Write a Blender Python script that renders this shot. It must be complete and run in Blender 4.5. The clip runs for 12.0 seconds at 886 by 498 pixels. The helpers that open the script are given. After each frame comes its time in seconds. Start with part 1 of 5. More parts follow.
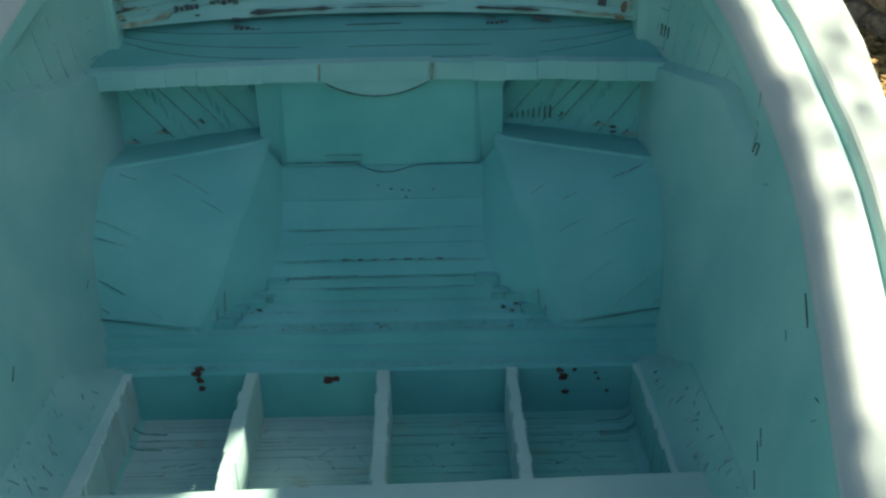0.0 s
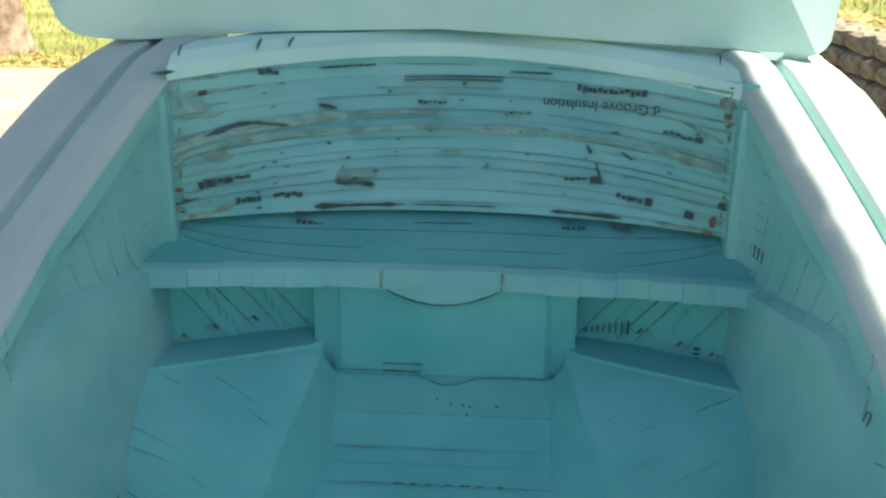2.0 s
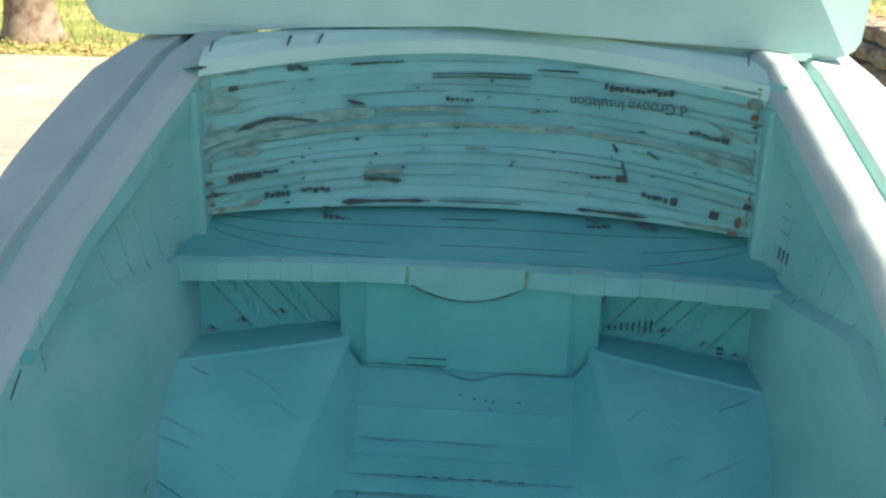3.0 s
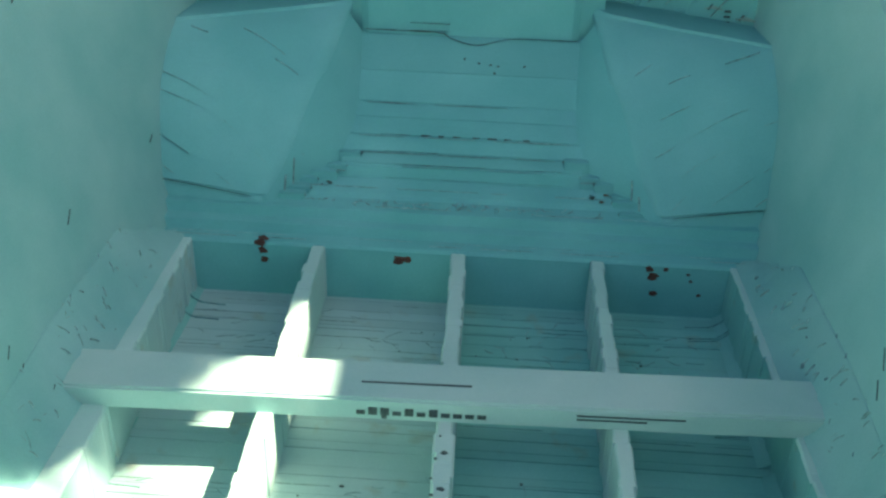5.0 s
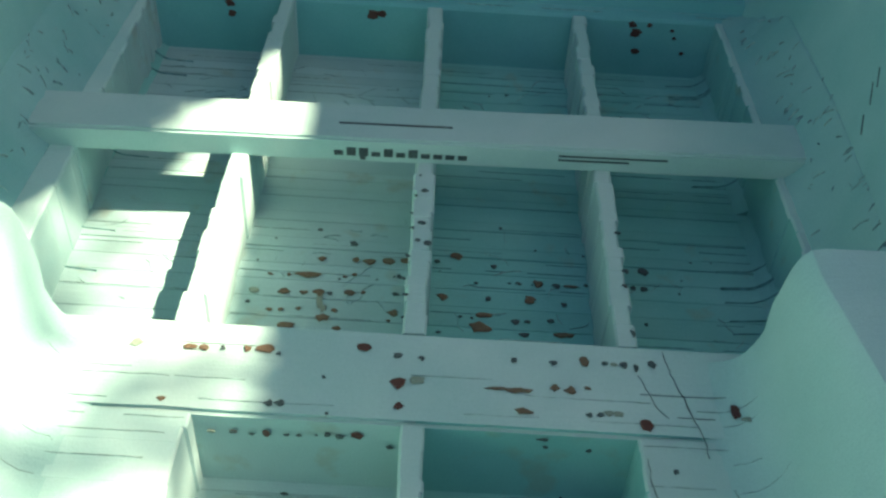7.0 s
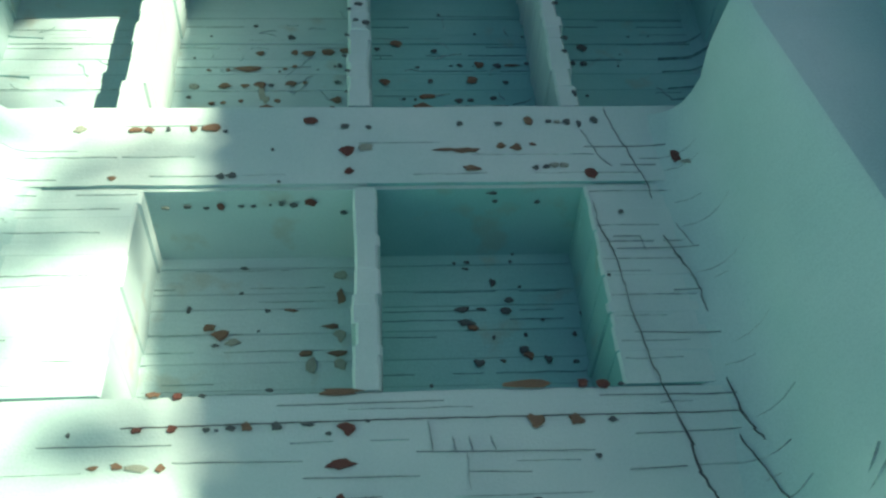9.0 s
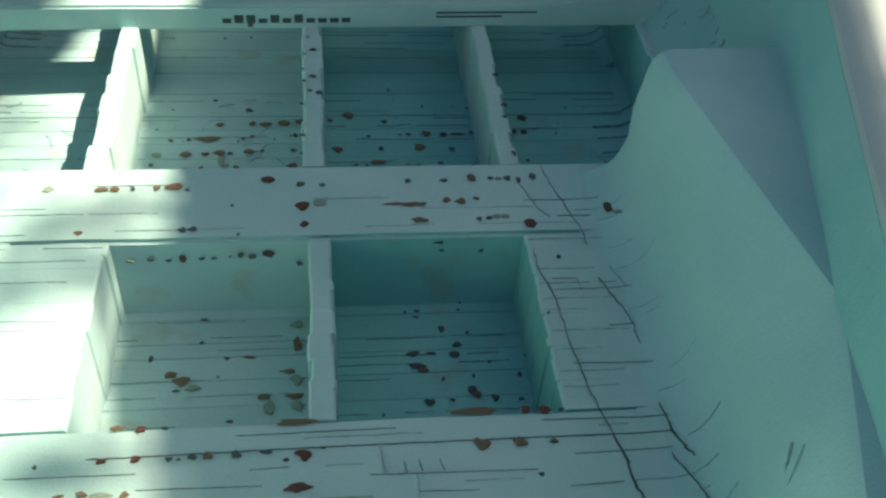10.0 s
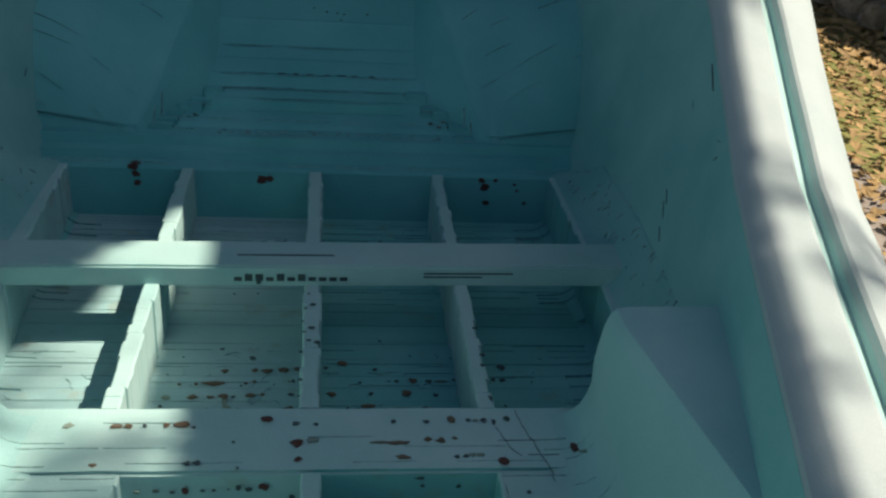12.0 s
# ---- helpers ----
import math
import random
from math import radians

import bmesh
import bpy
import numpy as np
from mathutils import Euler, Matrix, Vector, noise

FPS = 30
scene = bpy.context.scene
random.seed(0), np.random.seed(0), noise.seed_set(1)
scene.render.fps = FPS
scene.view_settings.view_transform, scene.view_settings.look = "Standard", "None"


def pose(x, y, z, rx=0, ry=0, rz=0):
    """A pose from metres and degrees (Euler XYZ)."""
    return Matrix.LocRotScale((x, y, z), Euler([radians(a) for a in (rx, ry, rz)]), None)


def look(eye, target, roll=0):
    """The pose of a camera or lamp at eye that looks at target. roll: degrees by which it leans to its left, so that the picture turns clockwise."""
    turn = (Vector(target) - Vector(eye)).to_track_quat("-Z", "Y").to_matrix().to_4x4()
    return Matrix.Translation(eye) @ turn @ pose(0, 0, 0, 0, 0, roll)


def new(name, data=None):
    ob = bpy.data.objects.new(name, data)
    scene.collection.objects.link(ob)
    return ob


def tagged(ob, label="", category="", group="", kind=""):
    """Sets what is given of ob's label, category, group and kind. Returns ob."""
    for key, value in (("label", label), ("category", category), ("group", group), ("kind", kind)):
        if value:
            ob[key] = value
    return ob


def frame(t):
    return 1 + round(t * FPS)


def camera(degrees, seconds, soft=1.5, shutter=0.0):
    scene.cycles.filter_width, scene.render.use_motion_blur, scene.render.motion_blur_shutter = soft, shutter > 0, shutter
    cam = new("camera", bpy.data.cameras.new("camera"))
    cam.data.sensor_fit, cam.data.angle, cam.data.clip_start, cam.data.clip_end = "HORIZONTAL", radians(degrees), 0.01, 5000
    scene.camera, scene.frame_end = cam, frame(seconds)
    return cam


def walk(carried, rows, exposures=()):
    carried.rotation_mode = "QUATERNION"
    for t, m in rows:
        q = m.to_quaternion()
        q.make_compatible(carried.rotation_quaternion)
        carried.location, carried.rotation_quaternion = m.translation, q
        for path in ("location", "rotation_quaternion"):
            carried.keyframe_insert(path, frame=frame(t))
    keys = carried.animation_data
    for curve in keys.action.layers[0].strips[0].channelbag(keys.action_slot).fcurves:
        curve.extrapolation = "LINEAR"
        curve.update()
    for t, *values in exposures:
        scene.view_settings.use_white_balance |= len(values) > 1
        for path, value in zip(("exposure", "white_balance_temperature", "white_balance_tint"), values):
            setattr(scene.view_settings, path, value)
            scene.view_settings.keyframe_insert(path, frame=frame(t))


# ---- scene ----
cam = camera(50.0, 12.0, soft=2.5)
PATH = [
    (0, (0.106, -1.233, 1.091), (0.132, 0.559, 0.205), -0.8),
    (0.5, (0.126, -1.148, 1.125), (0.087, 0.722, 0.417), -0.4),
    (1, (0.117, -1.089, 1.153), (0.035, 0.809, 0.529), -0.0),
    (1.5, (0.115, -1.023, 1.208), (0.008, 0.859, 0.538), 0.0),
    (2, (0.1, -1.001, 1.23), (-0.008, 0.88, 0.56), 0.7),
    (2.5, (0.093, -1.003, 1.26), (-0.035, 0.88, 0.599), 0.9),
    (3, (0.095, -1.015, 1.249), (-0.06, 0.856, 0.559), 1.0),
    (3.5, (0.043, -1.072, 1.138), (-0.075, 0.764, 0.353), 1.8),
    (3.7, (0.068, -1.067, 1.13), (-0.074, 0.734, 0.272), 1.6),
    (5.3, (0.035, -1.16, 0.881), (-0.021, 0.548, -0.158), 2.3),
    (5.5, (0.03, -1.16, 0.866), (-0.012, 0.526, -0.209), 2.6),
    (6, (0.028, -1.17, 0.844), (0.007, 0.457, -0.318), 2.8),
    (6.5, (0.025, -1.179, 0.825), (0.028, 0.391, -0.414), 3.4),
    (7, (0.03, -1.194, 0.805), (0.045, 0.32, -0.501), 3.8),
    (7.5, (0.037, -1.217, 0.788), (0.057, 0.241, -0.581), 4.1),
    (7.7, (0.043, -1.231, 0.779), (0.058, 0.211, -0.606), 4.1),
    (9.3, (0.028, -1.302, 0.737), (0.202, -0.007, -0.777), 4.0),
    (9.5, (0.029, -1.32, 0.743), (0.224, 0.016, -0.733), 4.2),
    (10, (0.031, -1.371, 0.75), (0.263, 0.076, -0.611), 4.9),
    (10.5, (0.038, -1.42, 0.762), (0.273, 0.121, -0.49), 4.6),
    (11, (0.044, -1.452, 0.792), (0.28, 0.159, -0.369), 4.4),
    (11.5, (0.041, -1.481, 0.818), (0.279, 0.206, -0.23), 4.4),
    (12, (0.033, -1.497, 0.825), (0.273, 0.259, -0.101), 4.7),
]
walk(cam, [(t, look(e, g, r)) for t, e, g, r in PATH],
     exposures=[(0.0, 1.30, 7350, 2), (0.5, 1.40, 7350, 3), (1.5, 1.80, 7250, 5), (2.5, 1.80, 7050, 5), (3.5, 1.73, 6950, 4), (5.5, 2.21, 8550, 4), (6.5, 1.78, 8300, 6), (7.5, 1.56, 8350, 7), (9.5, 1.33, 7800, 9), (10.5, 1.01, 7750, 10), (12.0, 0.36, 6900, 11)])

# ---- world and sun ----
SUN_EL, SUN_AZ = 57.0, 90.0           # degrees; the sun stands over +x
world = bpy.data.worlds.new("sky")
scene.world = world
world.use_nodes = True
nt = world.node_tree
sky = nt.nodes.new("ShaderNodeTexSky")
sky.sky_type = 'NISHITA'
sky.sun_disc = False
sky.sun_elevation, sky.sun_rotation = radians(SUN_EL), radians(90)
nt.links.new(sky.outputs[0], nt.nodes["Background"].inputs[0])
nt.nodes["Background"].inputs[1].default_value = 0.05
sun_data = bpy.data.lights.new("sun", 'SUN')
sun_data.energy, sun_data.angle, sun_data.color = 5.0, radians(0.5), (1.0, 0.90, 0.77)
SUN = Vector((math.cos(radians(SUN_EL)), 0.0, math.sin(radians(SUN_EL))))
sun = new("sun", sun_data)
sun.matrix_world = look((6, 0, 9), Vector((6, 0, 9)) - SUN)


# ---- materials ----
def material(name, rough=0.8):
    m = bpy.data.materials.new(name)
    m.use_nodes = True
    n = m.node_tree.nodes
    b = n["Principled BSDF"]
    b.inputs["Roughness"].default_value = rough
    return m, n, m.node_tree.links, b


def ramp(n, stops):
    r = n.new("ShaderNodeValToRGB")
    while len(r.color_ramp.elements) < len(stops):
        r.color_ramp.elements.new(0.5)
    for e, (p, c) in zip(r.color_ramp.elements, stops):
        e.position, e.color = p, (*c, 1)
    return r


def mix(n, links, fac, a, b, blend='MIX'):
    x = n.new("ShaderNodeMix")
    x.data_type, x.blend_type = 'RGBA', blend
    for sock, v in ((x.inputs[0], fac), (x.inputs[6], a), (x.inputs[7], b)):
        if isinstance(v, (int, float)):
            sock.default_value = v
        elif isinstance(v, tuple):
            sock.default_value = (*v, 1)
        else:
            links.new(v, sock)
    return x.outputs[2]


def tex(n, links, kind, scale, coord, detail=4.0, **kw):
    x = n.new(kind)
    x.inputs["Scale"].default_value = scale
    if "Detail" in x.inputs:
        x.inputs["Detail"].default_value = detail
    links.new(coord, x.inputs["Vector"])
    return x


def bump(n, links, b, height, strength, distance=0.002):
    x = n.new("ShaderNodeBump")
    x.inputs["Strength"].default_value, x.inputs["Distance"].default_value = strength, distance
    links.new(height, x.inputs["Height"])
    links.new(x.outputs[0], b.inputs["Normal"])


def foam(name, base, light, stain=0.0, grain=1.0):
    """Cut and rasped extruded foam: pale patches, sanding scratches, a fine cell grain and, where told, brown glue stains."""
    m, n, links, b = material(name, 0.75)
    co = n.new("ShaderNodeTexCoord").outputs["Object"]
    big = tex(n, links, "ShaderNodeTexNoise", 5.0, co, 5)
    patch = ramp(n, [(0.35, base), (0.7, light)])
    links.new(big.outputs[0], patch.inputs[0])
    fine = tex(n, links, "ShaderNodeTexNoise", 420.0, co, 2)
    col = mix(n, links, 0.12, patch.outputs[0], fine.outputs[0], 'OVERLAY')
    info = n.new("ShaderNodeObjectInfo")
    tone = n.new("ShaderNodeMapRange")
    tone.inputs[3].default_value, tone.inputs[4].default_value = 0.93, 1.05
    links.new(info.outputs["Random"], tone.inputs[0])
    comb = n.new("ShaderNodeCombineColor")
    for s in comb.inputs:
        links.new(tone.outputs[0], s)
    col = mix(n, links, 1.0, col, comb.outputs[0], 'MULTIPLY')
    if stain:
        blot = tex(n, links, "ShaderNodeTexNoise", 16.0, co, 6)
        cut = ramp(n, [(0.62 - 0.06 * stain, (0, 0, 0)), (0.70 - 0.04 * stain, (1, 1, 1))])
        links.new(blot.outputs[0], cut.inputs[0])
        half = n.new("ShaderNodeMath")
        half.operation = 'MULTIPLY'
        half.inputs[1].default_value = 0.25
        links.new(cut.outputs[0], half.inputs[0])
        col = mix(n, links, half.outputs[0], col, (0.30, 0.22, 0.10))
    links.new(col, b.inputs["Base Color"])
    stretch = n.new("ShaderNodeMapping")
    stretch.inputs["Scale"].default_value = (9, 60, 9)
    links.new(co, stretch.inputs[0])
    scr = tex(n, links, "ShaderNodeTexNoise", 3.0, stretch.outputs[0], 4)
    add = n.new("ShaderNodeMath")
    links.new(fine.outputs[0], add.inputs[0])
    links.new(scr.outputs[0], add.inputs[1])
    bump(n, links, b, add.outputs[0], 0.25 * grain, 0.002)
    b.inputs["Specular IOR Level"].default_value = 0.25
    return m


def plain(name, color, rough=0.8, scale=30.0, vary=0.3, strength=0.3):
    m, n, links, b = material(name, rough)
    co = n.new("ShaderNodeTexCoord").outputs["Object"]
    a = tex(n, links, "ShaderNodeTexNoise", scale, co, 6)
    r = ramp(n, [(0.3, tuple(c * (1 - vary) for c in color)), (0.7, tuple(min(1, c * (1 + vary)) for c in color))])
    links.new(a.outputs[0], r.inputs[0])
    links.new(r.outputs[0], b.inputs["Base Color"])
    bump(n, links, b, a.outputs[0], strength, 0.01)
    return m


def two_tone(name, colors, scale, rough=0.9, strength=0.6, distance=0.02):
    m, n, links, b = material(name, rough)
    co = n.new("ShaderNodeTexCoord").outputs["Object"]
    a = tex(n, links, "ShaderNodeTexNoise", scale, co, 8)
    f = tex(n, links, "ShaderNodeTexNoise", scale * 14, co, 4)
    r = ramp(n, [(0.30 + 0.4 * i / (len(colors) - 1), c) for i, c in enumerate(colors)])
    links.new(a.outputs[0], r.inputs[0])
    col = mix(n, links, 0.55, r.outputs[0], f.outputs[0], 'OVERLAY')
    links.new(col, b.inputs["Base Color"])
    bump(n, links, b, f.outputs[0], strength, distance)
    return m


FOAM = foam("foam_blue", (0.11, 0.425, 0.43), (0.165, 0.505, 0.51))
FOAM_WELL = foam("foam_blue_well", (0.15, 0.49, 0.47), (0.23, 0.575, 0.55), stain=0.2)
# paler copy of the well foam: bounced sunlight put into its colour
FOAM_WELL_LIT = foam("foam_well_bounce_lit", (0.30, 0.51, 0.52), (0.385, 0.59, 0.59), stain=0.3)
FOAM_WALL = foam("foam_blue_layers", (0.20, 0.50, 0.52), (0.30, 0.58, 0.59))
FOAM_SIDE = foam("foam_blue_sides", (0.20, 0.49, 0.485), (0.30, 0.575, 0.565))
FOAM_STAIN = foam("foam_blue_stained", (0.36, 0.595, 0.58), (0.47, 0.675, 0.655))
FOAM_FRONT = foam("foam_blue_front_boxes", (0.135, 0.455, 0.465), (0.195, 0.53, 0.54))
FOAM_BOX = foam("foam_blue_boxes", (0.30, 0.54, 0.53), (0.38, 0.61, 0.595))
FOAM_SKIN = foam("foam_sanded_skin", (0.40, 0.49, 0.495), (0.47, 0.55, 0.555), grain=0.5)
FOAM_PALE = foam("foam_pale_hood", (0.50, 0.74, 0.73), (0.60, 0.82, 0.81), grain=0.6)
SEAM = plain("glue_seam", (0.065, 0.105, 0.105), 0.8, 80.0, 0.5)
JOINT = plain("glue_joint", (0.16, 0.255, 0.255), 0.8, 80.0, 0.5)
SOFT = plain("thin_glue_line", (0.24, 0.40, 0.40), 0.8, 80.0, 0.5)
FAINT = plain("fine_strip_line", (0.13, 0.345, 0.355), 0.8, 80.0, 0.4)
PALE_LINE = plain("pale_strip_line", (0.29, 0.46, 0.45), 0.8, 80.0, 0.4)
GLUE = plain("brown_glue", (0.155, 0.11, 0.068), 0.6, 90.0, 0.5)
TAN = plain("tan_glue", (0.22, 0.30, 0.25), 0.7, 40.0, 0.5)
FILM = plain("old_glue_film", (0.22, 0.38, 0.355), 0.8, 25.0, 0.3)
RED = plain("red_brown_glue", (0.10, 0.034, 0.024), 0.5, 90.0, 0.4)
DRY = plain("dry_leaf", (0.36, 0.24, 0.10), 0.8, 9.0, 0.5)
BLADE = plain("grass_blade", (0.17, 0.22, 0.05), 0.7, 2.0, 0.4)
INK = plain("black_ink", (0.045, 0.075, 0.08), 0.6, 200.0, 0.4)
BARK = two_tone("bark", [(0.10, 0.07, 0.05), (0.30, 0.22, 0.17), (0.42, 0.34, 0.28)], 7.0, distance=0.06)
LEAF = plain("leaf", (0.06, 0.12, 0.025), 0.5, 3.0, 0.4)
GRASS = two_tone("grass", [(0.10, 0.12, 0.03), (0.17, 0.19, 0.05), (0.33, 0.27, 0.11)], 1.3)
CONCRETE = two_tone("concrete", [(0.22, 0.19, 0.17), (0.27, 0.24, 0.21), (0.32, 0.285, 0.25)], 1.6, 0.85, 0.2, 0.005)
STONE = two_tone("field_stone", [(0.13, 0.11, 0.09), (0.28, 0.24, 0.19), (0.42, 0.37, 0.30)], 5.0, distance=0.03)


# ---- mesh tools ----
def part(name, bm, mat, parent=None, label="", smooth=False, side=None):
    me = bpy.data.meshes.new(name)
    bmesh.ops.recalc_face_normals(bm, faces=bm.faces)
    if smooth:
        for e in bm.edges:
            e.smooth = len(e.link_faces) != 2 or e.calc_face_angle(0) < 0.5
    bm.to_mesh(me)
    bm.free()
    me.materials.append(mat)
    # upright faces take a second foam, with their shade or bounce in its colour
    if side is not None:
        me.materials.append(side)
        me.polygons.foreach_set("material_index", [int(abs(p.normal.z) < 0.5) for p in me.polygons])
    if smooth:
        me.polygons.foreach_set("use_smooth", [True] * len(me.polygons))
    ob = new(name, me)
    if parent is not None:
        ob.parent = parent
    if label:
        ob["label"] = label
    return ob


def shared(name, me, parent, m):
    ob = new(name, me)
    ob.parent = parent
    ob.matrix_basis = m
    return ob


def thing(name, label, category, kind="", group=""):
    return tagged(new(name), label, category, group, kind)


def box(x0, x1, y0, y1, z0, z1, bevel=0.003, wob=0.0, seed=0):
    bm = bmesh.new()
    bmesh.ops.create_cube(bm, size=1.0)
    for v in bm.verts:
        v.co = Vector((x0 + (v.co.x + 0.5) * (x1 - x0), y0 + (v.co.y + 0.5) * (y1 - y0), z0 + (v.co.z + 0.5) * (z1 - z0)))
    if wob:
        cuts = max(2, int(max(x1 - x0, y1 - y0) / 0.04))
        bmesh.ops.subdivide_edges(bm, edges=[e for e in bm.edges if e.calc_length() > 0.1], cuts=cuts, use_grid_fill=True)
        for v in bm.verts:
            v.co += wob * noise.noise_vector(v.co * 14 + Vector((seed, 0, 0)))
    if bevel:
        es = [e for e in bm.edges if len(e.link_faces) == 2 and e.calc_face_angle(0) > 0.9]
        bmesh.ops.bevel(bm, geom=es, offset=bevel, segments=2, affect='EDGES')
    return bm


def stepped(x0, x1, y0, y1, z0, z1, amp=0.003, lean=0.0):
    """A block of short glued strips, each a little out of line with the next; lean shifts its far end in x against the near one."""
    rows, y = [], y0
    while y < y1 - 1e-6:
        e = min(y1, y + rng.uniform(0.012, 0.04))
        a, c, d = rng.uniform(-amp, amp), rng.uniform(-amp, amp), rng.uniform(-0.6 * amp, 0.1 * amp)
        for q in (y + 0.0006, (y + e) / 2, e - 0.0006):
            j = 0.3 * amp * noise.noise(Vector((x0 * 90, q * 130, 0)))
            k = lean * (q - y1) / (y1 - y0)
            l, r, t = x0 + a + j + k, x1 + c - j + k, z1 + d
            rows.append([(l, q, z0), (l, q, t - 0.003), (l + 0.0025, q, t), (r - 0.0025, q, t), (r, q, t - 0.003), (r, q, z0)])
        y = e
    return loft(rows)


def loft(rows, closed=True):
    """A skin over rows of points, each row a ring (closed) or a line."""
    bm = bmesh.new()
    vs = [[bm.verts.new(p) for p in r] for r in rows]
    k = len(rows[0])
    for a, b in zip(vs, vs[1:]):
        for i in range(k if closed else k - 1):
            j = (i + 1) % k
            bm.faces.new((a[i], a[j], b[j], b[i]))
    if closed:
        bm.faces.new(vs[0])
        bm.faces.new(vs[-1])
    return bm


def prism(profile, x0, x1):
    """A profile of (y, z) drawn out along x."""
    return loft([[(x, y, z) for y, z in profile] for x in (x0, x1)])


def lerp(table, t):
    xs = [r[0] for r in table]
    order = np.argsort(xs)
    return [float(np.interp(t, np.array(xs)[order], np.array([r[k] for r in table])[order])) for k in range(1, len(table[0]))]


def ribbon(pts, normals, width, lift=0.0012, thick=0.0012, even=False):
    """A thin raised or inlaid line that follows points on a surface."""
    rows = []
    for i, (p, nrm) in enumerate(zip(pts, normals)):
        p, nrm = Vector(p), Vector(nrm).normalized()
        a, c = Vector(pts[max(0, i - 1)]), Vector(pts[min(len(pts) - 1, i + 1)])
        side = (c - a).cross(nrm).normalized() * width * (0.7 + 0.6 * noise.noise(p * 11) if even else 0.25 + 1.1 * abs(noise.noise(p * 43))) * (0.2 if i in (0, len(pts) - 1) and len(pts) > 2 else 1.0)
        rows.append([p + side + nrm * lift, p - side + nrm * lift, p - side - nrm * thick, p + side - nrm * thick])
    return loft(rows)


def blob(radius, stretch=1.6, seed=0, flat=0.0015):
    """A flat, ragged drop of glue."""
    bm = bmesh.new()
    ring = [bm.verts.new((radius * stretch * math.cos(a) * (1 + 0.75 * noise.noise(Vector((math.cos(a) * 2.6, math.sin(a) * 2.6, seed)))),
                          radius * math.sin(a) * (1 + 0.8 * noise.noise(Vector((math.sin(a) * 2.6, math.cos(a) * 2.6, seed + 5)))), 0)) for a in np.linspace(0, 2 * math.pi, 12, endpoint=False)]
    top = [bm.verts.new((v.co.x * 0.8, v.co.y * 0.8, flat)) for v in ring]
    for i in range(12):
        bm.faces.new((ring[i], ring[(i + 1) % 12], top[(i + 1) % 12], top[i]))
    bm.faces.new(top)
    return bm


# ---- ground ----
GZ = -0.36
rng = random.Random(4)
bm = bmesh.new()
n_g = 70
grid = {}
for i in range(n_g + 1):
    for j in range(n_g + 1):
        u, v = i / n_g * 2 - 1, j / n_g * 2 - 1
        x, y = 400 * u * abs(u) ** 1.6, 4 + 400 * v * abs(v) ** 1.6
        far = max(abs(x), abs(y))
        z = GZ - 0.02 + (0.03 * noise.noise(Vector((x * 0.4, y * 0.4, 0))) if far < 40 else 0)
        grid[i, j] = bm.verts.new((x, y, min(z, GZ - 0.012)))
for i in range(n_g):
    for j in range(n_g):
        bm.faces.new((grid[i, j], grid[i + 1, j], grid[i + 1, j + 1], grid[i, j + 1]))
ground = tagged(part("ground", bm, GRASS), "patchy spring grass and bare earth", "ground", kind="structure")
tagged(part("pavement", box(-14, 1.9, -7, 8.7, GZ - 0.1, GZ, 0.01), CONCRETE), "pale weathered concrete driveway slab", "driveway", kind="structure")

# ---- the foam body: side walls ----
GUN = [(1.35, 0.565, 0.965), (1.0, 0.572, 0.925), (0.9, 0.58, 0.893), (0.75, 0.612, 0.815), (0.62, 0.638, 0.748), (0.5, 0.665, 0.68), (0.4, 0.682, 0.612), (0.3, 0.692, 0.558),
       (0.2, 0.692, 0.508), (0.1, 0.684, 0.458), (-0.1, 0.652, 0.37), (-0.3, 0.606, 0.312), (-0.6, 0.538, 0.272), (-0.9, 0.458, 0.26), (-1.7, 0.30, 0.25)]
FOOT = [(1.35, 0.55), (0.62, 0.568), (0.4, 0.586), (0.0, 0.585), (-0.3, 0.56), (-0.44, 0.535), (-0.83, 0.445), (-1.7, 0.28)]


def hollow_foot(y, zg):
    """The lower edge of the hollow in the side wall."""
    return min(0.575 - 0.12 * max(0.0, y - 0.4), zg - 0.10)


def inner_x(y, z):
    """The inner face of the side wall, with its shallow hollow at the front."""
    xg, zg = lerp(GUN, y)
    xf, = lerp(FOOT, y)
    if z <= 0.09:
        return xf + 0.012 * max(0.0, z) / 0.09
    k = min(1.0, (z - 0.09) / (zg - 0.10))
    x = xf + 0.012 + (xg - xf - 0.012) * k ** 1.15
    low = hollow_foot(y, zg)
    hollow = min(1, max(0, (y - 0.33) / 0.05)) * min(1, max(0, (0.865 - y) / 0.02)) * min(1, max(0, (z - low) / 0.014)) * min(1, max(0, (0.95 - k) / 0.03))
    return x + 0.026 * hollow


STATIONS = [float(y) for y in np.linspace(1.32, -1.62, 84)]


def wobbled(s, y, ring):
    return [(s * x, y, z + 0.003 * noise.noise(Vector((s * x * 5, y * 7, z * 9)))) for x, z in ring]


def side_wall(s):
    rows = []
    for y in STATIONS:
        xg, zg = lerp(GUN, y)
        xf, = lerp(FOOT, y)
        ring = [(xf - 0.012, -0.13), (xf - 0.008, 0.0), (xf, 0.035)]
        low = hollow_foot(y, zg)
        top = 0.09 + (zg - 0.10) * 0.97
        for z in [0.09 + (low - 0.09) * k for k in (0.0, 0.25, 0.5, 0.75, 0.93, 1.0)] + [low + 0.014] + [low + 0.014 + (top - low - 0.014) * k for k in (0.3, 0.65, 0.86, 0.93, 1.0)]:
            ring.append((inner_x(y, z), z))
        ring += [(xg + 0.001, zg - 0.006), (xg + 0.05, zg - 0.006), (xf + 0.06, -0.13)]
        rows.append(wobbled(s, y, ring))
    return loft(rows)


